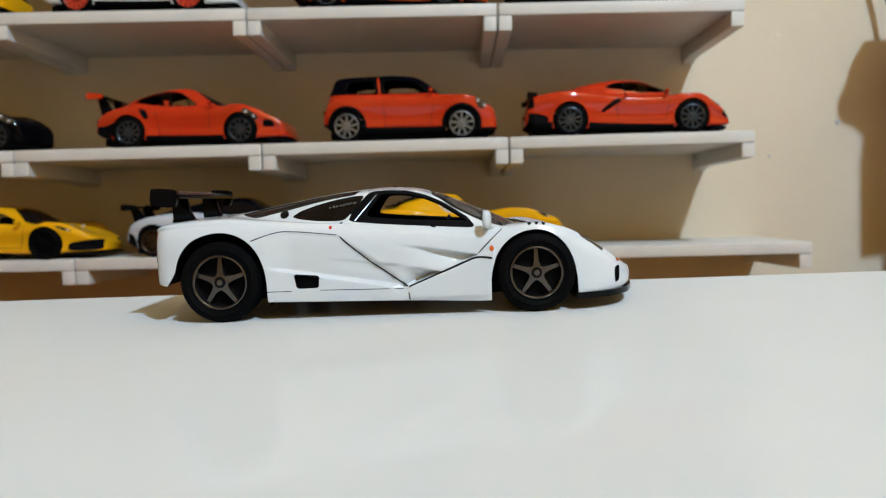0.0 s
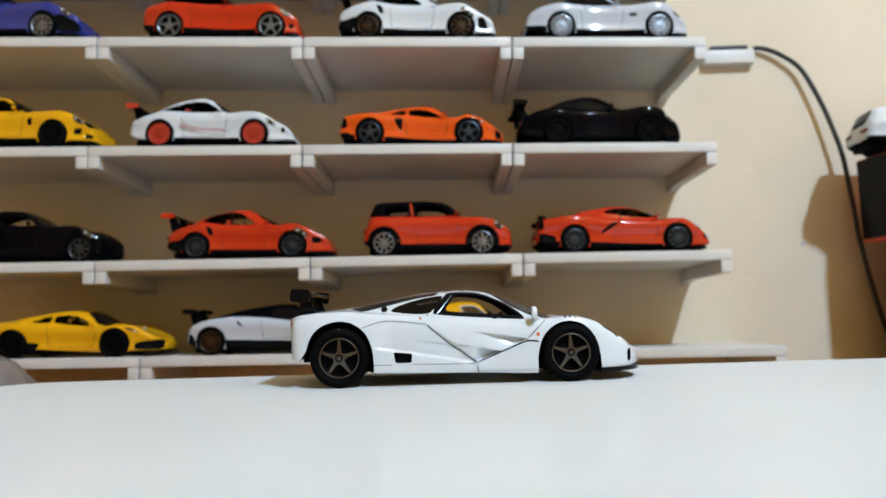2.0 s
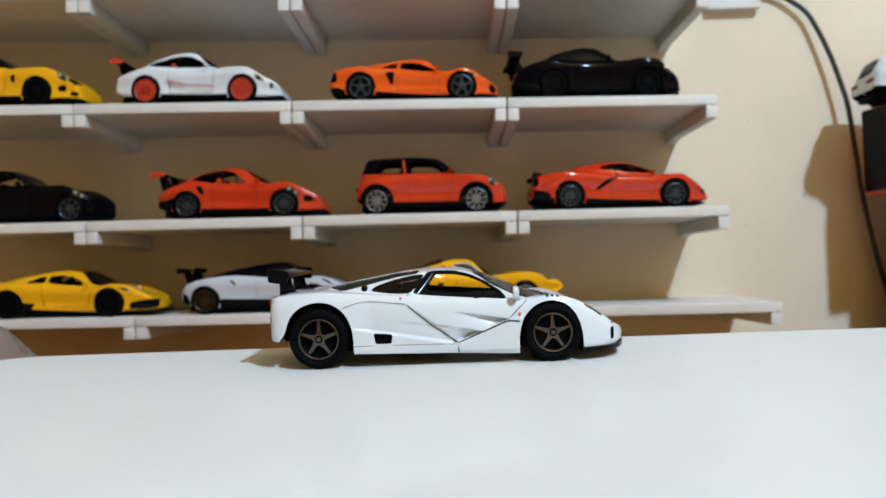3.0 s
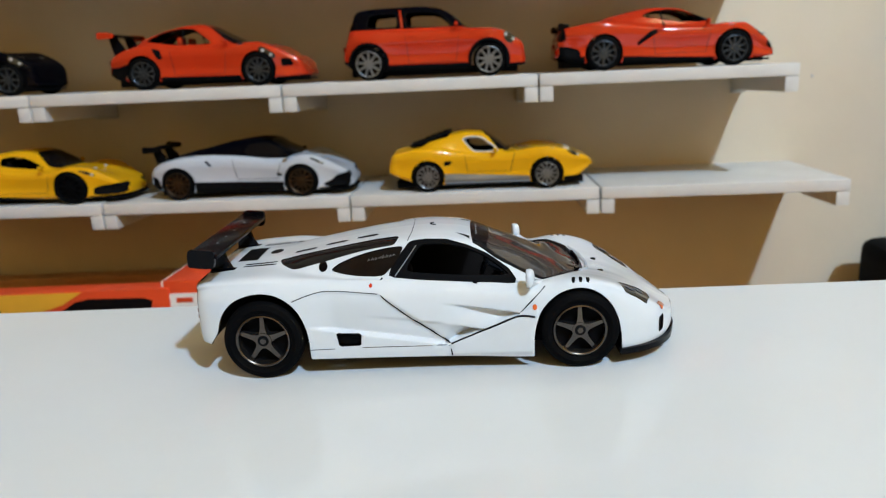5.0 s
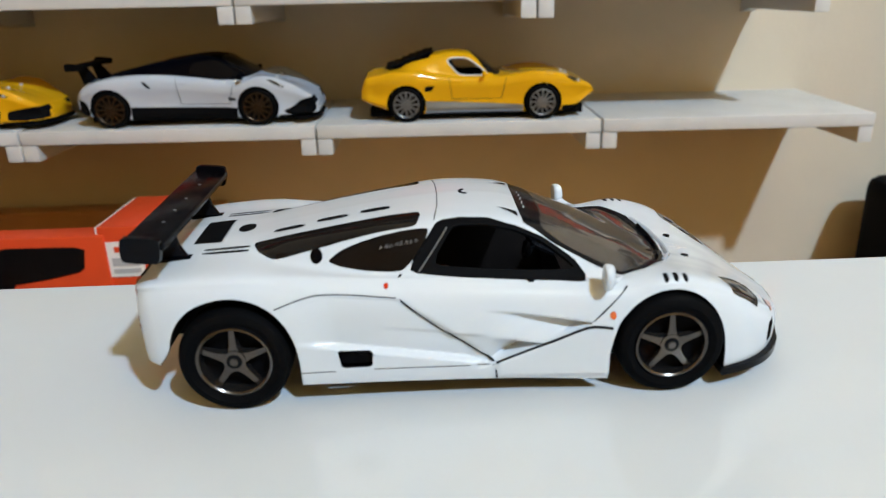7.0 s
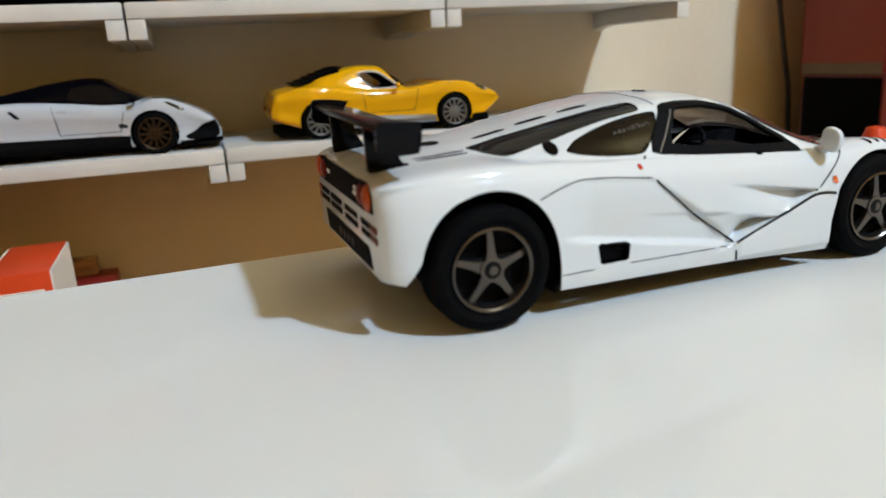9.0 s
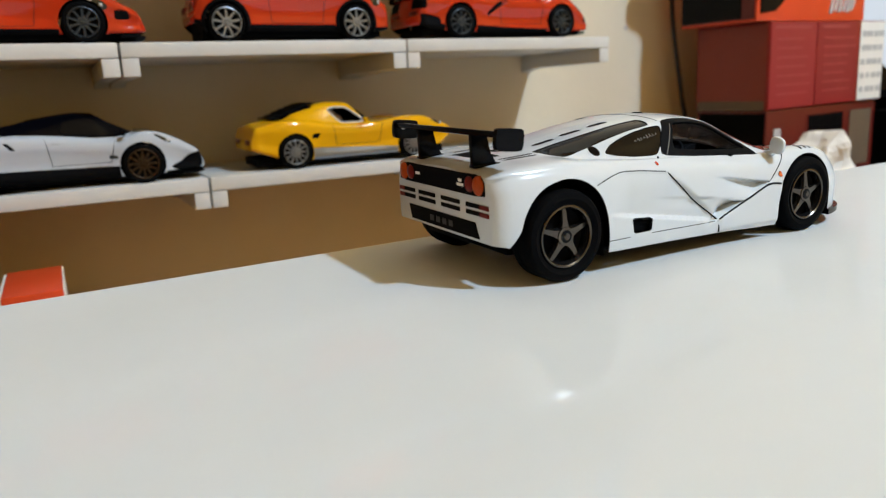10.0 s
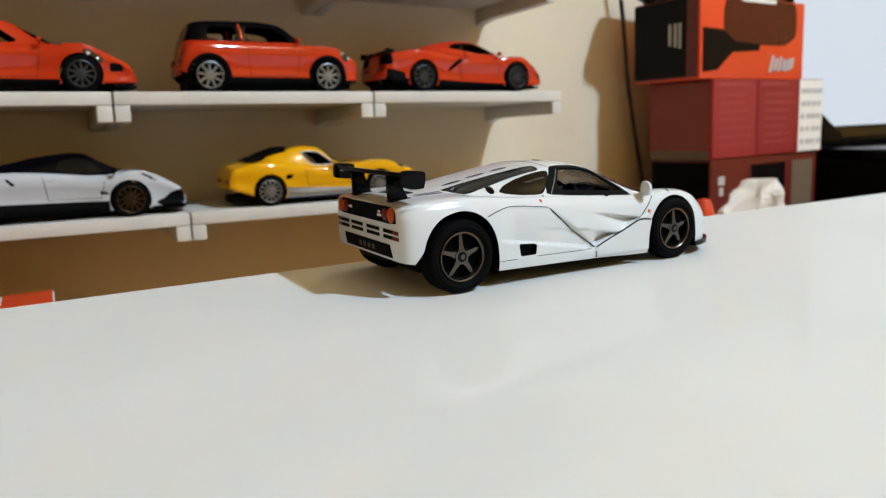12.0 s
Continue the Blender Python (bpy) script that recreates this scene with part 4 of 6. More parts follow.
# ---- the cars on the wall shelves ----
# along the length, tail 0 to nose 1, as shares of the height: middle line, shoulder, underside; then the width
LOW = curve((0, 0.24), (0.06, 0.16), (0.2, 0.12), (0.9, 0.11), (1, 0.14))
PROFILES = {
    "track": dict(
        top=curve((0, 0.36), (0.02, 0.52), (0.05, 0.60), (0.11, 0.69), (0.19, 0.80), (0.295, 0.915), (0.40, 0.985), (0.47, 1.0), (0.52, 0.95), (0.566, 0.87), (0.65, 0.73), (0.70, 0.665), (0.76, 0.63), (0.84, 0.575), (0.92, 0.48), (0.97, 0.40), (0.99, 0.29), (1, 0.20)),
        belt=curve((0, 0.34), (0.02, 0.50), (0.06, 0.58), (0.14, 0.655), (0.22, 0.69), (0.36, 0.645), (0.50, 0.635), (0.62, 0.64), (0.70, 0.665), (0.77, 0.675), (0.84, 0.61), (0.92, 0.48), (0.97, 0.39), (0.99, 0.28), (1, 0.19)),
        wide=curve((0, 0.74), (0.03, 0.88), (0.12, 0.985), (0.22, 1.0), (0.5, 0.93), (0.76, 0.97), (0.90, 0.93), (0.975, 0.86), (1, 0.70)),
        glass=([(0.205, 0.735), (0.27, 0.85), (0.34, 0.905), (0.40, 0.92), (0.445, 0.90), (0.48, 0.82), (0.535, 0.69), (0.50, 0.665), (0.36, 0.675)],), pillars=(0.40,), screen=(0.52, 0.69), back=(0.08, 0.28),
        lens=[(0.775, 0.56), (0.80, 0.60), (0.865, 0.46), (0.855, 0.39), (0.80, 0.44)], doors=(0.33, 0.615), sill=(0.19, 0.17, 0.12)),
    "rear": dict(
        top=curve((0, 0.34), (0.015, 0.48), (0.03, 0.52), (0.08, 0.60), (0.157, 0.72), (0.25, 0.86), (0.346, 0.965), (0.425, 1.0), (0.487, 0.955), (0.535, 0.86), (0.597, 0.735), (0.64, 0.675), (0.70, 0.65), (0.79, 0.60), (0.85, 0.54), (0.92, 0.45), (0.965, 0.36), (0.985, 0.28), (1, 0.16)),
        belt=curve((0, 0.32), (0.02, 0.48), (0.08, 0.57), (0.16, 0.635), (0.24, 0.67), (0.36, 0.635), (0.50, 0.625), (0.62, 0.64), (0.70, 0.66), (0.78, 0.655), (0.84, 0.58), (0.89, 0.48), (0.945, 0.40), (0.985, 0.27), (1, 0.15)),
        wide=curve((0, 0.74), (0.03, 0.88), (0.12, 0.98), (0.22, 1.0), (0.5, 0.94), (0.76, 0.97), (0.90, 0.93), (0.975, 0.86), (1, 0.70)),
        glass=([(0.204, 0.69), (0.267, 0.79), (0.346, 0.87), (0.40, 0.895), (0.445, 0.885), (0.487, 0.83), (0.56, 0.69), (0.50, 0.67), (0.36, 0.67)],), pillars=(0.385,), screen=(0.47, 0.63), back=(0.07, 0.27),
        lens=[(0.83, 0.53), (0.855, 0.52), (0.895, 0.43), (0.885, 0.37), (0.845, 0.42)], doors=(0.325, 0.60), sill=(0.17, 0.16, 0.11), tail=0.15),
    "hatch": dict(
        top=curve((0, 0.40), (0.006, 0.50), (0.03, 0.70), (0.055, 0.84), (0.07, 0.945), (0.16, 0.985), (0.41, 1.0), (0.52, 0.97), (0.57, 0.925), (0.605, 0.86), (0.67, 0.72), (0.72, 0.665), (0.80, 0.645), (0.88, 0.60), (0.94, 0.53), (0.985, 0.43), (1, 0.26)),
        belt=curve((0, 0.38), (0.03, 0.58), (0.08, 0.665), (0.5, 0.66), (0.70, 0.655), (0.80, 0.65), (0.88, 0.61), (0.94, 0.52), (0.985, 0.42), (1, 0.24)),
        wide=curve((0, 0.74), (0.04, 0.91), (0.12, 0.985), (0.5, 0.97), (0.80, 1.0), (0.92, 0.93), (0.98, 0.84), (1, 0.66)),
        glass=([(0.135, 0.71), (0.15, 0.885), (0.30, 0.90), (0.305, 0.695)], [(0.35, 0.695), (0.35, 0.905), (0.50, 0.895), (0.545, 0.85), (0.60, 0.70), (0.575, 0.685)]), pillars=(), screen=(0.54, 0.70), back=(0.015, 0.07),
        lens=[(0.875, 0.60), (0.92, 0.59), (0.945, 0.50), (0.92, 0.42), (0.885, 0.46)], doors=(0.345, 0.64), sill=(0.20, 0.19, 0.16), cap=(0.02, 0.715, 0.685)),
    "wedge": dict(
        top=curve((0, 0.50), (0.02, 0.72), (0.08, 0.76), (0.19, 0.83), (0.27, 0.89), (0.35, 0.955), (0.46, 1.0), (0.565, 0.975), (0.63, 0.89), (0.70, 0.775), (0.75, 0.68), (0.83, 0.62), (0.90, 0.53), (0.954, 0.42), (0.99, 0.30), (1, 0.20)),
        belt=curve((0, 0.48), (0.02, 0.68), (0.08, 0.735), (0.20, 0.78), (0.30, 0.755), (0.42, 0.70), (0.58, 0.665), (0.70, 0.66), (0.77, 0.69), (0.84, 0.69), (0.90, 0.59), (0.954, 0.44), (0.99, 0.30), (1, 0.18)),
        wide=curve((0, 0.84), (0.03, 0.94), (0.15, 1.0), (0.30, 0.98), (0.48, 0.92), (0.78, 0.96), (0.90, 0.93), (0.975, 0.86), (1, 0.74)),
        glass=([(0.385, 0.84), (0.43, 0.915), (0.51, 0.94), (0.575, 0.915), (0.63, 0.835), (0.69, 0.725), (0.565, 0.735), (0.484, 0.79)],), pillars=(0.49,), screen=(0.585, 0.755), back=(0.14, 0.36),
        lens=[(0.885, 0.62), (0.93, 0.56), (0.965, 0.44), (0.93, 0.46)], doors=(0.435, 0.70), sill=(0.22, 0.15, 0.12)),
    "lambo": dict(
        top=curve((0, 0.50), (0.02, 0.70), (0.08, 0.77), (0.17, 0.81), (0.31, 0.90), (0.44, 0.985), (0.52, 1.0), (0.575, 0.955), (0.62, 0.86), (0.69, 0.70), (0.75, 0.645), (0.82, 0.585), (0.90, 0.49), (0.95, 0.41), (0.985, 0.34), (1, 0.26)),
        belt=curve((0, 0.48), (0.02, 0.66), (0.08, 0.72), (0.20, 0.755), (0.32, 0.70), (0.46, 0.655), (0.60, 0.625), (0.70, 0.64), (0.77, 0.69), (0.84, 0.66), (0.91, 0.52), (0.96, 0.40), (0.99, 0.32), (1, 0.24)),
        wide=curve((0, 0.84), (0.03, 0.94), (0.15, 1.0), (0.30, 0.97), (0.48, 0.91), (0.77, 0.97), (0.90, 0.87), (0.975, 0.68), (1, 0.46)),
        glass=([(0.295, 0.74), (0.37, 0.85), (0.40, 0.855), (0.395, 0.73)], [(0.415, 0.73), (0.42, 0.86), (0.485, 0.88), (0.55, 0.83), (0.63, 0.665), (0.60, 0.645)]), pillars=(), screen=(0.575, 0.71), back=(0.14, 0.34),
        lens=[(0.80, 0.62), (0.845, 0.59), (0.885, 0.50), (0.84, 0.53)], doors=(0.39, 0.66), sill=(0.20, 0.10, 0.13)),
    "racegt": dict(
        top=curve((0, 0.44), (0.02, 0.54), (0.06, 0.60), (0.155, 0.72), (0.23, 0.84), (0.318, 0.94), (0.42, 1.0), (0.50, 0.97), (0.55, 0.89), (0.60, 0.78), (0.65, 0.72), (0.77, 0.69), (0.86, 0.63), (0.91, 0.54), (0.955, 0.44), (0.985, 0.32), (1, 0.16)),
        belt=curve((0, 0.42), (0.03, 0.54), (0.10, 0.64), (0.20, 0.70), (0.32, 0.67), (0.5, 0.66), (0.66, 0.68), (0.78, 0.72), (0.86, 0.68), (0.91, 0.55), (0.955, 0.43), (0.985, 0.30), (1, 0.14)),
        wide=curve((0, 0.74), (0.03, 0.88), (0.12, 0.99), (0.22, 1.0), (0.48, 0.93), (0.80, 1.0), (0.90, 0.95), (0.97, 0.86), (1, 0.66)),
        glass=([(0.20, 0.745), (0.28, 0.865), (0.38, 0.925), (0.45, 0.905), (0.50, 0.83), (0.565, 0.70), (0.42, 0.685), (0.28, 0.71)],), pillars=(0.36,), screen=(0.47, 0.63), back=(0.09, 0.28),
        lens=[(0.885, 0.60), (0.915, 0.56), (0.95, 0.44), (0.925, 0.42), (0.895, 0.49)], doors=(0.33, 0.60), sill=(0.19, 0.17, 0.12)),
    "gt": dict(
        top=curve((0, 0.46), (0.02, 0.62), (0.08, 0.71), (0.20, 0.89), (0.33, 1.0), (0.42, 0.99), (0.50, 0.90), (0.58, 0.74), (0.65, 0.685), (0.78, 0.635), (0.88, 0.575), (0.95, 0.50), (0.985, 0.40), (1, 0.24)),
        belt=curve((0, 0.42), (0.03, 0.60), (0.12, 0.665), (0.25, 0.685), (0.5, 0.65), (0.70, 0.665), (0.80, 0.67), (0.88, 0.60), (0.95, 0.49), (0.985, 0.39), (1, 0.22)),
        wide=curve((0, 0.74), (0.03, 0.89), (0.12, 0.99), (0.25, 1.0), (0.5, 0.94), (0.80, 0.98), (0.92, 0.91), (0.98, 0.82), (1, 0.64)),
        glass=([(0.13, 0.74), (0.22, 0.865), (0.33, 0.935), (0.42, 0.92), (0.49, 0.83), (0.565, 0.69), (0.4, 0.675), (0.22, 0.705)],), pillars=(0.34,), screen=(0.44, 0.61), back=(0.06, 0.24),
        lens=[(0.875, 0.60), (0.92, 0.54), (0.955, 0.46), (0.925, 0.41), (0.885, 0.48)], doors=(0.31, 0.585), sill=(0.20, 0.17, 0.13)),
    "classic": dict(
        top=curve((0, 0.50), (0.02, 0.68), (0.07, 0.735), (0.124, 0.755), (0.20, 0.845), (0.30, 0.955), (0.38, 1.0), (0.46, 0.985), (0.51, 0.885), (0.56, 0.755), (0.595, 0.665), (0.66, 0.655), (0.78, 0.65), (0.88, 0.62), (0.95, 0.56), (0.985, 0.50), (1, 0.42)),
        belt=curve((0, 0.48), (0.02, 0.645), (0.07, 0.69), (0.14, 0.735), (0.22, 0.735), (0.34, 0.67), (0.46, 0.635), (0.58, 0.635), (0.66, 0.675), (0.74, 0.715), (0.82, 0.70), (0.89, 0.63), (0.95, 0.555), (0.985, 0.49), (1, 0.42)),
        under=curve((0, 0.32), (0.06, 0.24), (0.2, 0.12), (0.88, 0.13), (0.93, 0.20), (0.97, 0.30), (1, 0.38)), tail=0.24,
        wide=curve((0, 0.84), (0.03, 0.94), (0.15, 1.0), (0.36, 0.96), (0.5, 0.94), (0.78, 0.98), (0.90, 0.94), (0.97, 0.86), (1, 0.78)),
        glass=([(0.366, 0.865), (0.39, 0.90), (0.458, 0.895), (0.545, 0.67), (0.52, 0.65), (0.42, 0.655)],), pillars=(), screen=(0.475, 0.60), back=(0.115, 0.30),
        lens=[(0.87, 0.63), (0.905, 0.62), (0.945, 0.55), (0.915, 0.53)], doors=(0.375, 0.62), sill=(0.30, 0.225, 0.20)),
    "hyper": dict(
        top=curve((0, 0.48), (0.02, 0.62), (0.07, 0.69), (0.11, 0.73), (0.18, 0.79), (0.28, 0.87), (0.41, 0.955), (0.535, 1.0), (0.60, 0.975), (0.65, 0.87), (0.72, 0.745), (0.78, 0.65), (0.86, 0.585), (0.937, 0.48), (0.985, 0.37), (1, 0.26)),
        belt=curve((0, 0.46), (0.02, 0.56), (0.07, 0.65), (0.16, 0.71), (0.28, 0.735), (0.41, 0.71), (0.535, 0.665), (0.636, 0.625), (0.70, 0.65), (0.77, 0.715), (0.81, 0.705), (0.87, 0.63), (0.937, 0.50), (0.985, 0.37), (1, 0.24)),
        wide=curve((0, 0.82), (0.03, 0.93), (0.15, 1.0), (0.30, 0.97), (0.5, 0.92), (0.76, 0.98), (0.88, 0.91), (0.975, 0.80), (1, 0.62)),
        glass=([(0.47, 0.74), (0.49, 0.90), (0.58, 0.93), (0.63, 0.86), (0.70, 0.70), (0.62, 0.675)],), pillars=(), screen=(0.60, 0.77), back=(0.20, 0.36),
        lens=[(0.80, 0.66), (0.82, 0.66), (0.875, 0.55), (0.86, 0.53)], doors=(0.42, 0.66), sill=(0.30, 0.26, 0.14), cap=(0.06, 0.76, 0.02)),
}


def toy_car(label, level, xr, xf, tail, nose, height, paint, rims, kind, half=24.5, R=10.2, spokes=8, back=2.0, trim=None, intake=(), wing=None, lower=M_MATT, roof=None, name="toy_car", place=None, rim_k=0.78, vents=(), seats=M_CABIN, lip=True, fat=1.0):
    """A die-cast car on a shelf; lengths along x in millimetres of the world, the height above the shelf."""
    mid = (xr + xf) / 2
    front, z0, slope, _ = LEVELS[level]
    at = Matrix.Translation((mid * S, front + (back + half) * S, on_shelf(level, mid * S))) @ Matrix.Rotation(-math.atan(slope), 4, "Y")
    t, n, r0, f0 = tail - mid, nose - mid, xr - mid, xf - mid
    car = thing(name, label, "toy car", "cars on the wall shelves" if place is None else "", at if place is None else place)
    pr = PROFILES[kind]
    top_, belt_, wide_ = pr["top"], pr["belt"], pr["wide"]
    L = n - t
    P = lambda u, h: (t + u * L, h * height)

    def section(x):
        u = (x - t) / L
        w, zs, zc, zb = wide_(u) * half, belt_(u) * height, top_(u) * height, pr.get("under", LOW)(u) * height
        flare = max(math.exp(-((x - c) / (1.25 * R)) ** 2) for c in (r0, f0))
        ends = smooth((x - t) / 8) * smooth((n - x) / 8)
        w += (0.7 * flare - 0.7 * (1 - flare)) * ends
        h = zc - zs
        k = smooth((h / height - 0.02) / 0.10)
        d = zs - zb
        tuck = 0.9 * (1 - flare) * ends
        yb, yr = mixv(0.60 * w, 0.86 * w, k), mixv(0.32 * w, 0.62 * w, k)
        zf, zr = mixv(zs + 0.40 * h, zs + 0.05 * h, k), mixv(zs + 0.78 * h, zs + 0.87 * h, k)
        pts = [(w - 1.6, zb), (w - 0.35, zb + 0.10 * d), (w - 0.3 - tuck, zb + 0.34 * d), (w - 0.25 - 0.5 * tuck, zb + 0.56 * d), (w, zb + 0.74 * d), (w - 0.5, zb + 0.90 * d), (max(0.92 * w, yb + 0.7), zs - 0.005 * height),
               (yb + 0.12 * k, zf), (mixv(yb, yr, 0.5) + 0.5 * k, mixv(zf, zr, 0.53)), (yr + 0.25 * k, zr), (yr * 0.78, mixv(zr, zc, 0.62)), (yr * 0.42, zc - 0.02 * abs(h)), (0, zc)]
        return spline(pts, 5)

    def on_side(u, h, out=0.0):
        x, z = P(u, h)
        sec = section(x)
        y = min(sec[:-8], key=lambda q: abs(q[1] - z))[0]
        return x, y + out, z

    sh = loft(section, list(np.linspace(t, t + 0.04 * L, 6)) + list(np.linspace(t + 0.05 * L, n - 0.05 * L, 68)) + list(np.linspace(n - 0.042 * L, n, 7)))
    sides = (lambda c: c.y < -half * 0.35, lambda c: c.y > half * 0.35)
    ra = R * 1.12
    for cx in (r0, f0):
        for k in sides:
            if trim is not None:
                ring = lift(sh, cut(sh, round_poly(cx, R, ra * 1.16, 28), (0, 2), k), 0.25)
                bmesh.ops.delete(ring, geom=cut(ring, round_poly(cx, R, ra, 28), (0, 2), k), context="FACES")
                part("arch_trim", ring, trim, car, "", S, solid=0.0006)
            else:
                bmesh.ops.delete(sh, geom=cut(sh, round_poly(cx, R, ra, 28), (0, 2), k), context="FACES")
        bm = bmesh.new()
        ys = half * 0.90
        near, far = [], []
        for i in range(17):
            a = math.pi * (-0.15 + 1.3 * i / 16)
            near.append(bm.verts.new((cx + (ra + 0.1) * math.cos(a), -ys, R + (ra + 0.1) * math.sin(a))))
            far.append(bm.verts.new((cx + (ra + 0.1) * math.cos(a), ys, R + (ra + 0.1) * math.sin(a))))
        for i in range(16):
            bm.faces.new((near[i], near[i + 1], far[i + 1], far[i]))
        part("wheel_well", bm, M_MATT, car, "", S)
    # black lower edge, interrupted by the wheels
    for k in sides:
        for a, z, h0, h1 in ((t - 1, r0 - ra - 0.05, pr.get("tail", 0.29), pr.get("tail", 0.29) - 0.05), (r0 + ra + 0.05, f0 - ra - 0.05, pr["sill"][0], pr["sill"][1]), (f0 + ra + 0.05, n + 1, pr["sill"][2], pr["sill"][2] + 0.01)):
            if z - a > 4:
                sill = [(a, 0.02 * height), (z, 0.02 * height), (z, h1 * height), (a, h0 * height)]
                part("lower_trim", lift(sh, cut(sh, sill, (0, 2), k), 0.02), lower if a > r0 and z < f0 else M_MATT, car, "", S)
        for poly in intake:
            part("side_intake", lift(sh, cut(sh, rounded([P(*p) for p in poly], 1, 0.15), (0, 2), k), -0.35), M_MATT, car, "black side intake", S)
        for poly in vents:
            part("bonnet_vent", lift(sh, cut(sh, [P(*p) for p in poly], (0, 2), k), 0.03), M_DARKRIM, car, "dark vent", S)
        lens = part("headlight", lift(sh, cut(sh, rounded([P(*p) for p in pr["lens"]], 1, 0.18), (0, 2), k), -0.05), M_LENSDARK, car, "smoked headlight", S)
        sg = -1 if k is sides[0] else 1
        cu, ch = (sum(p[i] for p in pr["lens"]) / len(pr["lens"]) for i in (0, 1))
        # Bright spheres put in for the glints on the headlight lens.
        for du, dh, r in ((-0.018, 0.035, 1.15), (0.020, -0.030, 0.95)):
            x, y, z = on_side(cu + du, ch + dh, -0.05)
            bm = bmesh.new()
            bmesh.ops.create_uvsphere(bm, u_segments=12, v_segments=8, radius=r, matrix=Matrix.Translation((x, sg * y, z)) @ Matrix.Diagonal((1, 0.6, 1, 1)))
            part("lamp_bowl_glint", bm, M_LENS, lens, "bright lamp bowl that stands for the lens glint", S)
    # cabin top in a second colour, then the windows cut from it
    host = sh
    if roof is not None:
        u0, u1, lift_h = pr["cap"]
        low = [P(mixv(u0, u1, i / 8), (belt_(mixv(u0, u1, i / 8)) + lift_h) if lift_h < 0.3 else lift_h) for i in range(9)]
        host = lift(sh, cut(sh, low + [P(u1, 1.2), P(u0, 1.2)], (0, 2), lambda c: True), 0.03)
    hs = lambda c: c.z > 0.45 * height
    s0, s1 = t + pr["screen"][0] * L, t + pr["screen"][1] * L
    w1 = half
    scr = rounded([(s0, -0.50 * w1), (s0 + 0.02 * L, -0.56 * w1), (s1 - 0.05 * L, -0.76 * w1), (s1 - 0.01 * L, -0.62 * w1), (s1 + 0.01 * L, 0), (s1 - 0.01 * L, 0.62 * w1), (s1 - 0.05 * L, 0.76 * w1), (s0 + 0.02 * L, 0.56 * w1), (s0, 0.50 * w1)], 1, 0.15)
    part("windscreen", lift(host, cut(host, scr, (0, 1), hs), -0.12), M_GLASSDARK, car, "dark windscreen", S)
    b0, b1 = t + pr["back"][0] * L, t + pr["back"][1] * L
    wide = 1.25 if kind == "classic" else 1.0
    rear = lift(host, cut(host, rounded([(b0, -0.5 * w1 * wide), (b1, -0.52 * w1 * wide), (b1, 0.52 * w1 * wide), (b0, 0.5 * w1 * wide)], 2, 0.12 / wide**3), (0, 1), hs), -0.12)
    part("rear_window", rear, M_GLASSDARK, car, "dark rear window", S)
    if kind == "classic":
        for i in range(6):
            u = mixv(pr["back"][0] + 0.012, pr["back"][1] - 0.012, i / 5)
            x, z = P(u, top_(u))
            part("louvre", boxed(-3.0, 3.0, -0.60 * w1, 0.60 * w1, -0.5, 0.5, 0.3, m=Matrix.Translation((x, 0, z + 0.9)) @ Matrix.Rotation(radians(-8), 4, "Y")), M_MATT, car, "black rear louvre", S)
    for k, sg in zip(sides, (-1, 1)):
        for pane in pr["glass"]:
            poly = rounded([P(*p) for p in pane], 2, 0.13)
            hole = cut(host, poly, (0, 2), lambda c, k=k: k(c) and c.z > 0.5 * height)
            if kind in ("hyper", "racegt"):
                part("side_window", lift(host, hole, -0.15), M_GLASSDARK, car, "dark side window", S)
            else:
                bmesh.ops.delete(host, geom=hole, context="FACES")
            rim_ = [on_side((x - t) / L, z / height, -0.12) for x, z in poly]
            part("window_seal", tube(bmesh.new(), [(x, sg * y, z) for x, y, z in rim_], 0.30 if kind != "classic" else 0.55, 5, closed=True), M_MATT if kind != "classic" else M_SHELF, car, "black window seal" if kind != "classic" else "pale window trim", S)
        for u in pr["pillars"]:
            path = [on_side(u - 0.012 * i / 3, mixv(0.66, 0.915, i / 3), -0.25) for i in range(4)]
            part("window_pillar", tube(bmesh.new(), [(x, sg * y, z) for x, y, z in path], 0.55, 6), M_MATT, car, "", S)
        if kind == "hatch" and roof is not None:
            path = [on_side(0.330 - 0.012 * i / 4, mixv(0.69, 0.93, i / 4), -0.05) for i in range(5)]
            part("window_pillar", tube(bmesh.new(), [(x, sg * y, z) for x, y, z in path], 0.95, 6), paint, car, "red door pillar", S)
    if roof is not None:
        part("cabin_top", host, roof, car, "cabin top in a second colour", S, sharp=50, solid=0.0005)
    body = part("body", sh, paint, car, "", S, sharp=48, solid=0.0005)
    body.data.materials.append(M_CABIN)
    body.modifiers["thickness"].material_offset = 1
    # underside, front lip, cabin
    part("chassis", boxed(t + 4, n - 5, -half * 0.62, half * 0.62, 2.2, 7.0, 0.5), M_MATT, car, "", S)
    if lip:
        tip = [(n - 13, -0.93 * half), (n - 4, -0.84 * half), (n + 0.2, -0.52 * half), (n + 1.2, 0), (n + 0.2, 0.52 * half), (n - 4, 0.84 * half), (n - 13, 0.93 * half)]
        bm = bmesh.new()
        prism(bm, tip, 2, 0.075 * height, 0.075 * height + 1.1, 0.2)
        part("front_lip", bm, M_MATT, car, "black front lip", S)
    c0, c1 = P(pr["glass"][0][0][0], 0)[0], s1 - 4
    part("cabin_floor", boxed(c0, c1, -half * 0.74, half * 0.74, 7.2, 9.5, 0.3), M_MATT, car, "", S)
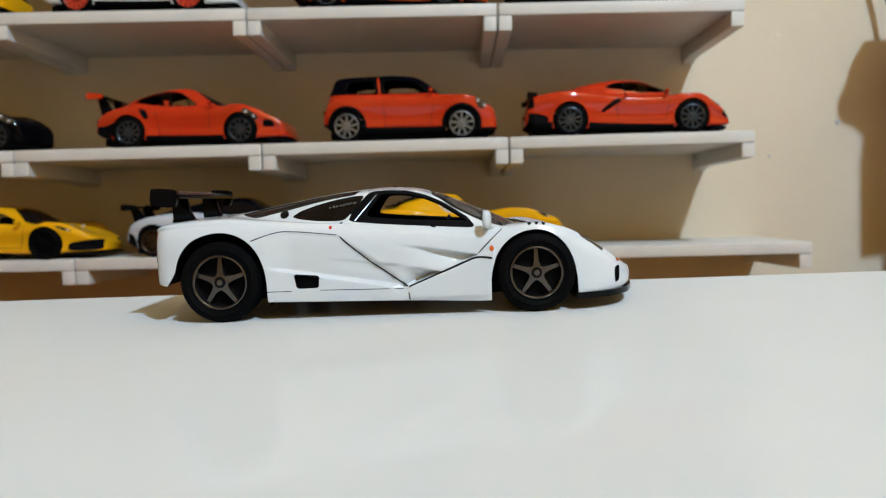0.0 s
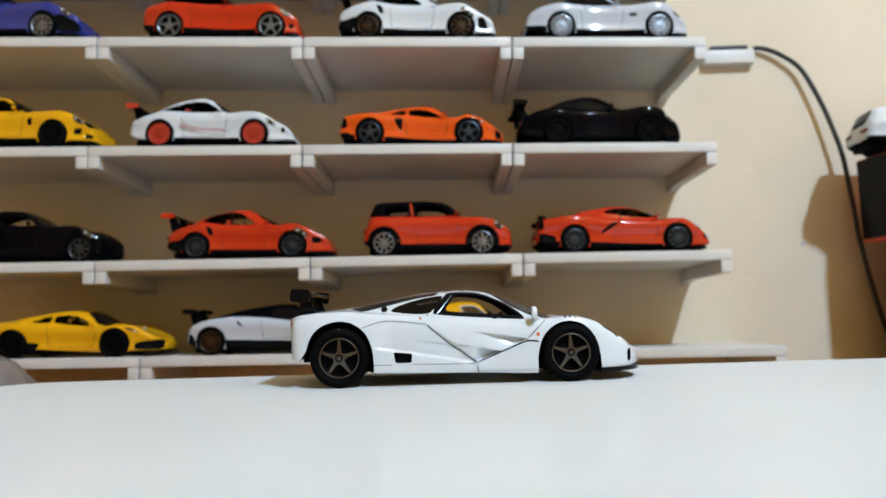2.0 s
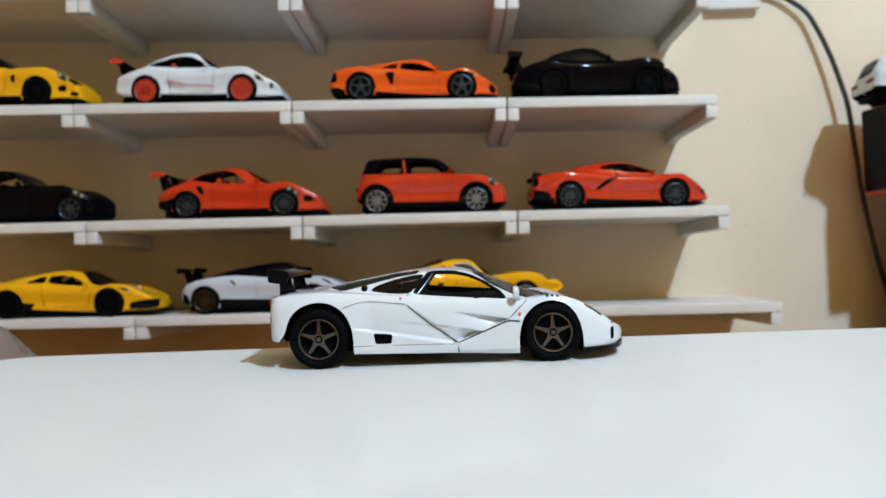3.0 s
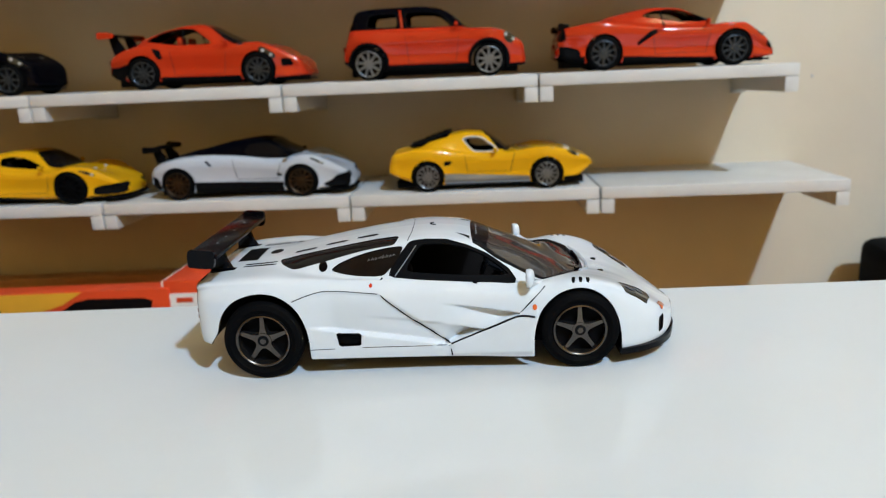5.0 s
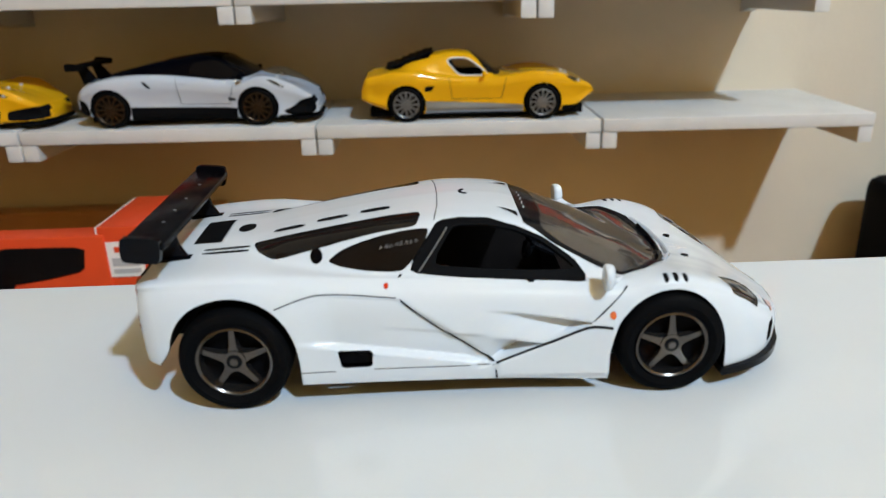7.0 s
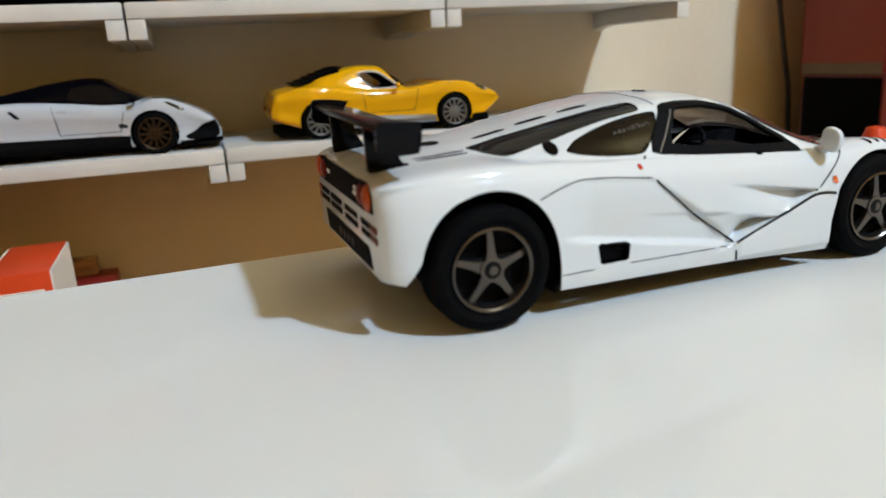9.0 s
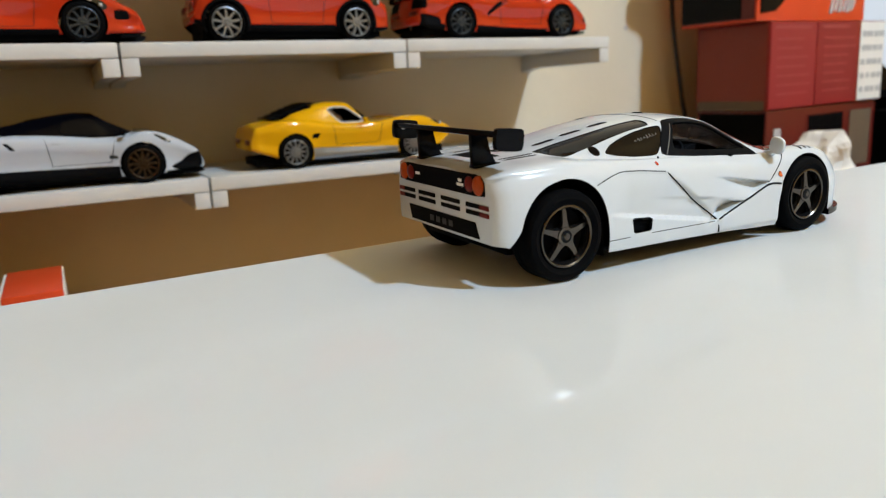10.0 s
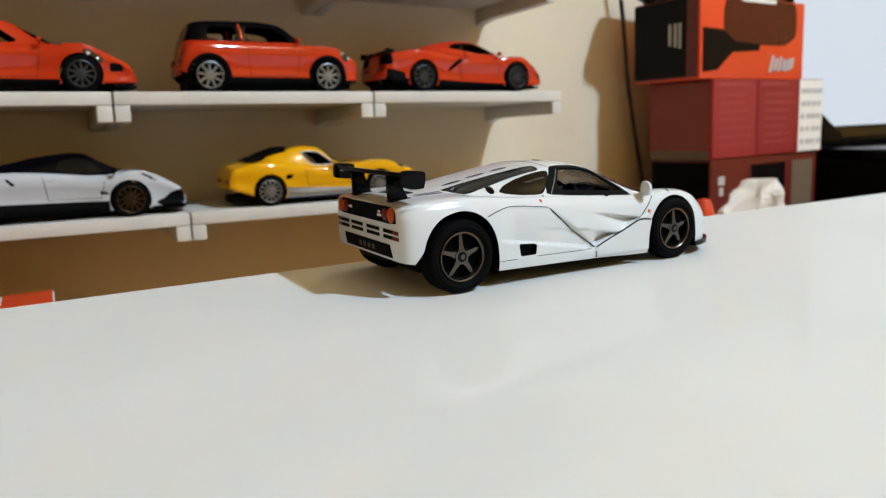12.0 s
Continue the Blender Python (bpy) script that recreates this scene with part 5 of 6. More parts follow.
    part("dashboard", boxed(s1 - 14, s1 - 4, -half * 0.62, half * 0.62, 9.6, belt_(pr["doors"][1]) * height - 1.5, 1.0), M_CABIN, car, "", S)
    for sg in (-1, 1):
        sx = mixv(c0, s0, 0.62)
        bm = boxed(sx - 5.5, sx + 5.5, sg * half * 0.36 - 4.6, sg * half * 0.36 + 4.6, 9.6, 13.5, 1.0)
        box(bm, sx - 7.5, sx - 4.2, sg * half * 0.36 - 4.4, sg * half * 0.36 + 4.4, 10, 0.80 * height, 1.3)
        part("seat", bm, seats, car, "", S)
    # mirrors, wheels, door gaps
    gu = pr["doors"]
    mu = pr["screen"][1] - 0.075
    for s in (-1, 1):
        x, y, z = on_side(mu, belt_(mu) + 0.035, 0.0)
        bm = bmesh.new()
        bmesh.ops.create_uvsphere(bm, u_segments=14, v_segments=10, radius=1, matrix=Matrix.Translation((x, s * (half * 1.0 + 0.6), z + 1.0)) @ Matrix.Diagonal((1.5, 2.2, 1.5, 1)))
        tube(bm, [(x + 0.3, s * (half * 0.84), z - 1.2), (x, s * half, z + 0.4)], 0.5, 6)
        part("door_mirror", bm, paint if roof is None or kind == "hatch" else roof, car, "", S)
        for cx in (r0, f0):
            wheel(car, cx, s * (half - 3.2), R, R, R * rim_k, 6.4, rims, spokes, s, seg=32, fat=fat)
        for u, lean in ((gu[1], -0.02), (gu[0], 0.015)):
            path = [on_side(u + lean * i / 5, mixv(belt_(u) - 0.03, pr["sill"][0] + 0.015, i / 5), 0.0) for i in range(6)]
            part("door_gap", tube(bmesh.new(), [(x, s * y, z) for x, y, z in path], 0.2, 5), M_GAP, car, "", S)
        path = [on_side(mixv(gu[0] + 0.015, gu[1] - 0.02, i / 5), pr["sill"][0] + 0.02, 0.0) for i in range(6)]
        part("door_gap", tube(bmesh.new(), [(x, s * y, z) for x, y, z in path], 0.15, 5), M_GAP, car, "", S)
        x, y, z = on_side(gu[0] + 0.035, belt_(gu[0]) - 0.09, 0.1)
        part("door_handle", boxed(x - 2.2, x + 2.2, s * y - 0.35, s * y + 0.35, z - 0.5, z + 0.5, 0.2), paint, car, "", S)
        ya, yb_ = sorted((s * 0.30 * half, s * 0.70 * half))
        part("tail_lamp", boxed(t - 0.4, t + 1.2, ya, yb_, 0.40 * height, 0.47 * height, 0.3), M_TAILRED, car, "red tail lamp", S)
    if wing is not None:
        wx, wz, ww, chord, wm, em = wing
        blade = part("rear_wing", boxed(t + wx, t + wx + chord, -ww, ww, wz, wz + 1.6, 0.5), wm, car, "rear wing", S)
        for s in (-1, 1):
            bm = bmesh.new()
            prism(bm, rounded([(t + wx - 1.2, wz - 1.6), (t + wx + chord + 0.6, wz - 1.0), (t + wx + chord + 1.0, wz + 2.2), (t + wx - 1.0, wz + 3.2)], 1, 0.15), 1, s * ww - 0.7, s * ww + 0.7)
            part("end_plate", bm, em, blade, "", S)
            bm = bmesh.new()
            prism(bm, [(t + wx + 1, wz + 0.3), (t + wx + chord * 0.7, wz + 0.3), (t + wx + chord * 0.9 + 4, top_(0.10) * height - 2), (t + wx + 4, top_(0.05) * height - 3)], 1, s * ww * 0.5 - 0.7, s * ww * 0.5 + 0.7)
            part("strut", bm, M_MATT, blade, "", S)
    return car


TAIL_BLACK = [(0.0, 0.36), (0.06, 0.36), (0.12, 0.42), (0.12, 0.2), (0.0, 0.2)]
toy_car("red die-cast hatchback with black roof and wheel arches", "second", -49.8, 26.8, -66.0, 50.3, 45.5, M_RED, M_SILVER, "hatch", half=25.5, R=10.2, spokes=9, fat=1.1, trim=M_MATT, roof=M_BLACKPAINT, rim_k=0.80, lip=False)
toy_car("red die-cast mid-engined sports car with dark wheels on a shelf", "second", 98.7, 178.9, 70.6, 204.8, 38.0, M_RED, M_DARKRIM, "wedge", half=27, R=10.6, spokes=10, rim_k=0.74, intake=([(0.50, 0.66), (0.43, 0.62), (0.363, 0.43), (0.368, 0.37), (0.417, 0.48)], [(0.0, 0.70), (0.03, 0.69), (0.035, 0.50), (0.0, 0.48)], [(0.0, 0.42), (0.05, 0.40), (0.10, 0.34), (0.10, 0.2), (0.0, 0.2)], [(0.965, 0.44), (0.992, 0.34), (0.992, 0.22), (0.955, 0.30)]), wing=(1.0, 27.0, 22, 5, M_BLACK, M_BLACK))
toy_car("red die-cast rear-engined track car with tall rear wing on a shelf", "second", -196.7, -121.4, -220.8, -91.5, 41.0, M_RED, M_DARKRIM, "track", half=26, R=10.3, spokes=10, rim_k=0.74, intake=([(0.243, 0.64), (0.285, 0.60), (0.295, 0.46), (0.268, 0.46)], TAIL_BLACK, [(0.885, 0.40), (0.935, 0.40), (0.945, 0.29), (0.885, 0.28)], [(0.810, 0.38), (0.828, 0.34), (0.828, 0.14), (0.810, 0.14)]), wing=(-3.0, 34.5, 23, 9, M_BLACK, M_RED), vents=([(0.675, 0.68), (0.70, 0.68), (0.70, 0.63), (0.675, 0.63)],), seats=M_RED)
toy_car("black die-cast coupe with dark windows on a shelf", "second", -365.6, -287.4, -392.4, -270.5, 43.5, M_BLACKPAINT, M_DARKRIM, "gt", half=25.5)
toy_car("yellow die-cast wedge-shaped sports car with black wheels on a shelf", "low", -340.8, -261.4, -372.5, -225.5, 37.5, M_YELLOW, M_MATT, "lambo", half=27, R=10.8, spokes=10, intake=([(0.285, 0.33), (0.36, 0.30), (0.335, 0.16), (0.30, 0.10), (0.27, 0.14)], [(0.86, 0.28), (0.90, 0.32), (0.995, 0.36), (0.995, 0.14), (0.86, 0.14)], [(0.07, 0.62), (0.13, 0.60), (0.12, 0.52), (0.08, 0.52)]), back=2.5)
toy_car("pearl white die-cast hypercar with black top and bronze wheels", "low", -186.6, -102.2, -205.7, -68.8, 39.5, M_SILVERWHITE, M_BRONZE, "hyper", half=27, R=10.6, spokes=12, roof=M_BLACKPAINT, intake=([(0.28, 0.66), (0.295, 0.66), (0.32, 0.565), (0.305, 0.56)], [(0.0, 0.42), (0.035, 0.40), (0.06, 0.2), (0.0, 0.2)], [(0.905, 0.26), (0.93, 0.34), (0.995, 0.40), (0.995, 0.14), (0.88, 0.14), (0.86, 0.20)]), wing=(-4.0, 33.5, 20, 9, M_MATT, M_MATT), vents=([(0.635, 0.42), (0.665, 0.40), (0.665, 0.36), (0.635, 0.37)],), back=4)
toy_car("yellow die-cast classic sports car with silver wheels and sill", "low", -16.6, 62.2, -42.3, 92.2, 39.0, M_YELLOW, M_SILVER, "classic", half=25.5, R=10.0, spokes=12, lower=M_SILVER, back=3, rim_k=0.75, lip=False, intake=([(0.275, 0.52), (0.315, 0.52), (0.30, 0.44), (0.27, 0.44)],))
toy_car("yellow die-cast sports coupe with black wheels on a shelf", "third", -386.3, -309.0, -410.4, -277.6, 45.0, M_YELLOW, M_MATT, "gt", half=26, R=10.8, intake=([(0.605, 0.52), (0.635, 0.56), (0.635, 0.40), (0.61, 0.42)], [(0.885, 0.34), (0.93, 0.36), (0.925, 0.24), (0.885, 0.25)], [(0.945, 0.52), (0.985, 0.42), (0.985, 0.34), (0.945, 0.42)], [(0.95, 0.26), (0.99, 0.24), (0.99, 0.17), (0.95, 0.17)]))
striped_car = toy_car("white die-cast rear-engined car with red wheels and red graphics", "third", -224.3, -150.1, -249.9, -119.3, 43.0, M_PAINT, M_REDRIM, "rear", half=25.5, R=10.4, spokes=12, fat=2.3, rim_k=0.82, wing=(-2.0, 33.5, 21, 8, M_MATT, M_REDRIM), seats=M_REDRIM, intake=([(0.925, 0.36), (0.95, 0.34), (0.945, 0.26), (0.925, 0.26)],))
toy_car("orange die-cast wedge-shaped sports car with grey wheels on a shelf", "third", -59.0, 18.6, -82.7, 47.0, 35.0, M_ORANGE, M_DARKRIM, "lambo", half=27, R=10.4, spokes=5, rim_k=0.80, intake=([(0.325, 0.62), (0.385, 0.64), (0.375, 0.36), (0.36, 0.36)], [(0.0, 0.62), (0.04, 0.64), (0.045, 0.42), (0.0, 0.4)], [(0.0, 0.3), (0.06, 0.3), (0.07, 0.18), (0.0, 0.18)], [(0.945, 0.40), (0.985, 0.30), (0.985, 0.16), (0.945, 0.18)]))
toy_car("black die-cast race coupe with a tall rear wing on a shelf", "third", 88.5, 160.0, 59.9, 187.0, 42.0, M_BLACKPAINT, M_MATT, "racegt", half=27, R=10.4, wing=(-5.0, 33.5, 25, 10, M_BLACK, M_BLACK))
toy_car("blue die-cast sports car with black front and silver wheels", "top", -394.6, -317.3, -421.9, -288.7, 46.0, M_BLUE, M_SILVER, "gt", half=25.5, R=10.8, spokes=10, intake=([(0.855, 0.44), (0.90, 0.44), (0.99, 0.30), (0.995, 0.14), (0.855, 0.14)],))
toy_car("red die-cast sports coupe with silver five-spoke wheels on the top shelf", "top", -216.3, -135.8, -239.4, -113.5, 44.0, M_RED, M_SILVER, "gt", half=25.5, R=10.4, spokes=5, rim_k=0.86, intake=([(0.935, 0.30), (0.965, 0.30), (0.96, 0.21), (0.935, 0.21)],))
toy_car("white die-cast rear-engined car with bronze wheels on the top shelf", "top", -58.4, 15.0, -83.1, 42.7, 44.0, M_PAINT, M_BRONZE, "track", half=25.5, R=10.4, spokes=9, intake=([(0.243, 0.64), (0.285, 0.60), (0.295, 0.46), (0.268, 0.46)], TAIL_BLACK, [(0.885, 0.40), (0.925, 0.42), (0.955, 0.20), (0.89, 0.2)]), wing=(2.0, 34.0, 21, 7, M_BLACK, M_BLACK))
toy_car("silver die-cast roadster with many-spoked silver wheels on the top shelf", "top", 94.5, 171.9, 67.1, 196.1, 42.0, M_SILVERWHITE, M_SILVER, "racegt", half=25.5, R=10.4, spokes=14, rim_k=0.84, vents=([(0.63, 0.50), (0.675, 0.50), (0.675, 0.44), (0.63, 0.44)],), lip=False)


# ---- socket, cables and marks on the wall ----
front, z0, slope, joints = LEVELS["top"]
adapter = thing("power_adapter", "white plastic power adapter on the wall beside the top shelf", "adapter")
part("case", boxed(0.2415, 0.2890, 0.3510, 0.3605, 0.2522, 0.2654, 0.002), M_SHELF, adapter)
part("cap", boxed(0.2490, 0.2830, 0.352, 0.3598, 0.2654, 0.2694, 0.001), M_CABLE, adapter, "black plug on top")
cable = thing("power_cable", "black power cable hanging down in front of the wall", "cable")
knots = [(0.2894, 0.3555, 0.2666), (0.2964, 0.3555, 0.2669), (0.3102, 0.3555, 0.2622), (0.3285, 0.3555, 0.2495), (0.3392, 0.3555, 0.2326), (0.35, 0.3555, 0.2078), (0.3589, 0.3555, 0.1805), (0.3631, 0.3555, 0.1643), (0.3667, 0.3555, 0.1376), (0.3697, 0.3555, 0.111), (0.3729, 0.3555, 0.0805), (0.3842, 0.3555, 0.0224), (0.3925, 0.3555, -0.0152), (0.3974, 0.3555, -0.1057)]
for i, (x, y, z) in enumerate(knots):
    pull = 1 - 0.016 * smooth(i / 8) * smooth((len(knots) - i) / 3)  # it hangs free of the wall between its ends
    knots[i] = (x * pull, -0.30 + (y + 0.30) * pull, 0.03 + (z - 0.03) * pull)
pts = []
for i in range(len(knots) - 1):
    p0, p1, p2, p3 = (Vector(knots[max(0, min(len(knots) - 1, i + k))]) for k in (-1, 0, 1, 2))
    for k in range(6):
        t = k / 6
        pts.append(0.5 * (2 * p1 + (p2 - p0) * t + (2 * p0 - 5 * p1 + 4 * p2 - p3) * t * t + (3 * p1 - p0 - 3 * p2 + p3) * t**3))
part("cord", tube(bmesh.new(), pts + [Vector(knots[-1])], 0.0021, 10), M_CABLE, cable)
back_cable = thing("shelf_cable", "black cable lying along the back of the top shelf", "cable")
part("cord", tube(bmesh.new(), [(x, 0.335, on_shelf("top", x) + 0.0215) for x in np.linspace(-0.43, 0.20, 30)], 0.0032, 8), M_CABLE, back_cable)
part("clip", boxed(-0.30, -0.29, 0.33, 0.34, on_shelf("top", -0.295), on_shelf("top", -0.295) + 0.0185, 0.0005), M_CABLE, back_cable)
for x, z, r in ((0.2775, 0.1534, 0.0022), (0.3236, 0.0846, 0.0026), (0.270, 0.060, 0.0014)):
    dot = thing("wall_plug", "small filled screw hole in the wall", "screw hole", "screw holes")
    bm = bmesh.new()
    lathe(bm, [(0.0001, WALL_Y - 0.0006), (r * 0.7, WALL_Y - 0.0005), (r, WALL_Y + 0.001)], 14, x, z)
    bmesh.ops.recalc_face_normals(bm, faces=bm.faces[:])
    part("filler", bm, M_CREAM if z > 0.1 else M_GREYPRINT, dot)

# ---- the low bench behind the table and what stands on it ----
BENCH = -0.170
REACH = 0.058  # how much the lowest boxes reach down to the bench
bench = thing("low_bench", "brown wooden bench along the wall behind the table", "bench")
part("top_board", boxed(-0.75, 1.10, 0.052, WALL_Y, BENCH - 0.025, BENCH, 0.003), M_WOOD, bench)
for bx in (-0.72, 0.20, 1.04):
    part("leg", boxed(bx, bx + 0.04, 0.08, 0.12, -0.75, BENCH - 0.025, 0.003), M_WOOD, bench)
    part("leg", boxed(bx, bx + 0.04, 0.30, 0.34, -0.75, BENCH - 0.025, 0.003), M_WOOD, bench)


def card_box(label, at, w, d, h, material, side=None, category="box"):
    """A printed card box with its near left bottom corner at the pose."""
    b = thing("toy_box", label, category, "", at)
    part("carton", boxed(0, w, 0, d, 0, h, 0.0008), material, b)
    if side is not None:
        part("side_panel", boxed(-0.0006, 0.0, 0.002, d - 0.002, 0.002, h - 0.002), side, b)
    return b


def panel(b, name, x0, x1, z0, z1, material, label="", proud=0.0006):
    return part(name, boxed(x0, x1, -proud, 0.0002, z0, z1), material, b, label)


def bars(b, rows, material, proud=0.0009):
    for x0, x1, z0, z1 in rows:
        part("print_bar", boxed(x0, x1, -proud, 0.0002, z0, z1), material, b)


# boxes beside the shelves
low = card_box("red toy box with a clear window under a box stack", pose(0.384, 0.256, BENCH, 0, 0, 6), 0.178, 0.068, 0.1195 + REACH, M_BOXDARK, M_MATT)
panel(low, "window", 0.062, 0.120, 0.045 + REACH, 0.112 + REACH, M_GLASSDARK, "dark box window")
panel(low, "window_edge", 0.060, 0.062, 0.043 + REACH, 0.114 + REACH, M_BOXDARK)
panel(low, "window", 0.132, 0.170, 0.060 + REACH, 0.112 + REACH, M_STRIP, "dull brown printed panel")
bars(low, [(0.010, 0.020, 0.096 + REACH, 0.104 + REACH), (0.012, 0.018, 0.086 + REACH, 0.094 + REACH)], M_GREYPRINT)
mid_box = card_box("dark red printed toy box in the middle of a box stack", pose(0.3838, 0.256, BENCH + REACH + 0.1200, 0, 0, 5), 0.180, 0.071, 0.0720, M_BOXRED, M_BOXSIDE)
panel(mid_box, "side_print", 0.001, 0.066, 0.001, 0.0712, mat("rose_red_print", (0.29, 0.024, 0.028), 0.4, vary=0.06, scale=60), "rose red printed panel")
panel(mid_box, "side_print", 0.068, 0.132, 0.001, 0.0712, mat("deep_rose_print", (0.25, 0.018, 0.022), 0.4, vary=0.06, scale=60), "deep red printed panel")
panel(mid_box, "info_panel", 0.137, 0.1785, 0.001, 0.0712, M_PAPER, "white printed panel")
M_ROSETEXT = mat("pale_rose_print", (0.34, 0.055, 0.055), 0.45)
rnd = random.Random(5)
bars(mid_box, [(0.008 + 0.002 * rnd.random(), 0.044 + 0.016 * rnd.random(), 0.012 + 0.0075 * i, 0.0135 + 0.0075 * i) for i in range(7)], M_ROSETEXT)
bars(mid_box, [(0.078, 0.112 + 0.02 * rnd.random(), 0.012 + 0.0075 * i, 0.0135 + 0.0075 * i) for i in range(7)], M_ROSETEXT)
bars(mid_box, [(0.006, 0.058, 0.066, 0.0685), (0.074, 0.118, 0.066, 0.0685)], M_ROSETEXT)
bars(mid_box, [(0.140 + 0.0098 * j, 0.1455 + 0.0098 * j + 0.003 * rnd.random(), 0.008 + 0.0125 * i, 0.013 + 0.0125 * i) for i in range(5) for j in range(4)], M_GREYPRINT)
part("base_strip", boxed(-0.0010, 0.0, 0.003, 0.069, 0.0, 0.008), M_STRIP, mid_box, "dull brown strip along the lower edge")
# Left side: the strip of orange card in shade is painted dark red.
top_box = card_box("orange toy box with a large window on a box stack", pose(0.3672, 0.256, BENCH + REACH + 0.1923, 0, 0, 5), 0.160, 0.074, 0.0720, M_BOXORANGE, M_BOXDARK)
bm = bmesh.new()
prism(bm, rounded([(0.033, 0.0716), (0.033, 0.036), (0.060, 0.031), (0.128, 0.031), (0.146, 0.040), (0.146, 0.0716)], 2, 0.10), 1, -0.0006, 0.0002)
part("window", bm, mat("dark_red_window_film", (0.070, 0.008, 0.005), 0.25, vary=0.15, scale=45), top_box, "dark red box window")
# The car's shadow on the box front, put in as a black shape.
bm = bmesh.new()
prism(bm, [(0.004, 0.006), (0.024, 0.008), (0.046, 0.024), (0.086, 0.026), (0.086, 0.0315), (0.050, 0.033), (0.030, 0.043), (0.004, 0.044)], 1, -0.0010, 0.0002)
part("insert", bm, M_GLASSDARK, top_box, "black shape for a car shadow on the front")
part("strap", boxed(0.058, 0.110, -0.0012, 0.0002, 0.0685, 0.0716), M_PAPER, top_box, "white strip at the upper edge")
for i, (h0, h1) in enumerate(((0.006, 0.022), (0.008, 0.019), (0.007, 0.021), (0.008, 0.018), (0.007, 0.019), (0.009, 0.020))):
    x0 = 0.102 + 0.0066 * i
    bm = bmesh.new()
    prism(bm, [(x0, h0), (x0 + 0.0040, h0), (x0 + 0.0090, h1), (x0 + 0.0050, h1)], 1, -0.0010, 0.0002)
    part("print_bar", bm, M_GREYPRINT, top_box)
part("side_window", boxed(-0.0010, 0.0, 0.014, 0.073, 0.003, 0.071), M_GLASSDARK, top_box, "dark side window")
for y0 in (0.019, 0.024, 0.030):
    part("print_bar", boxed(-0.0014, 0.0, y0, y0 + 0.003, 0.022 + y0 * 0.3, 0.050), M_GREYPRINT, top_box)
toy_car("white die-cast van with dark windows on a toy box", "second", 0.0, 78.0, -24.0, 100.0, 37.0, M_PAINT, M_MATT, "hatch", half=25, R=10.0, place=pose(0.4080, 0.2960, BENCH + REACH + 0.2645, 0, 0, -4), name="toy_van")

paper = thing("paper_bag", "crumpled white folded paper bag standing by the boxes", "paper bag")
bm = bmesh.new()
prism(bm, [(-0.028, 0.0), (0.026, 0.0), (0.029, 0.128), (0.016, 0.152), (0.005, 0.162), (-0.010, 0.153), (-0.030, 0.132)], 1, -0.016, 0.016)
bmesh.ops.triangulate(bm, faces=bm.faces[:])
bmesh.ops.subdivide_edges(bm, edges=bm.edges[:], cuts=5, use_grid_fill=True)
for v in bm.verts:
    v.co += Vector((noise.noise(v.co * 60), 1.4 * noise.noise(v.co * 60 + Vector((7, 0, 0))), noise.noise(v.co * 45 + Vector((0, 9, 0))))) * 0.006
    v.co.z = max(v.co.z, 0.0)
bmesh.ops.recalc_face_normals(bm, faces=bm.faces[:])
part("bag", bm, M_PAPER, paper, sharp=12)
paper.matrix_world = pose(0.373, 0.200, BENCH, 0, 0, 0)
ball = thing("bottle", "small orange plastic bottle beside the boxes", "bottle")
bm = bmesh.new()
lathe(bm, [(0.0005, 0.0), (0.009, 0.0), (0.010, 0.004), (0.010, 0.136), (0.007, 0.146), (0.005, 0.151), (0.0005, 0.152)], 20)
for v in bm.verts:
    v.co = (v.co.x, v.co.z, v.co.y)
bmesh.ops.recalc_face_normals(bm, faces=bm.faces[:])
part("flask", bm, M_BOXORANGE, ball)
ball.matrix_world = pose(0.3185, 0.205, BENCH)

bag = thing("black_pouch", "soft black pouch leaning against the wall", "pouch")
bm = boxed(0.301, 0.372, 0.275, 0.340, BENCH, BENCH + REACH + 0.052, 0.014, 4)
for v in bm.verts:
    v.co += Vector((noise.noise(v.co * 40), 0, noise.noise(v.co * 40 + Vector((5, 0, 0))))) * 0.003
    v.co.z = max(v.co.z, BENCH)
part("pouch", bm, M_MATT, bag)

# the lit screen beyond the boxes
screen_ob = thing("laptop", "open laptop with a lit white screen beside the boxes", "laptop", "", pose(0.60, 0.335, BENCH + REACH + 0.120, 0, 0, -4))
part("lid", boxed(0.0, 0.36, 0.004, 0.012, 0.020, 0.26, 0.003), M_BLACK, screen_ob)
part("display", boxed(0.004, 0.356, 0.002, 0.004, 0.022, 0.256), M_SCREEN, screen_ob, "lit white display")
bm = bmesh.new()
prism(bm, [(-0.012, 0.062), (0.002, 0.062), (0.075, 0.010), (0.36, 0.010), (0.36, 0.0), (-0.012, 0.0)], 1, -0.012, -0.004, 0.001)
part("hinge", bm, M_BLACK, screen_ob, "black hinge bracket")
part("keyboard_deck", boxed(0.0, 0.36, -0.19, 0.004, -0.012, 0.0, 0.002), M_BLACK, screen_ob, "black keyboard deck")
stand = thing("storage_box", "dark storage box under the laptop", "box")
part("carton", boxed(0.592, 0.98, 0.135, 0.352, BENCH, BENCH + REACH + 0.1075, 0.003), M_MATT, stand)

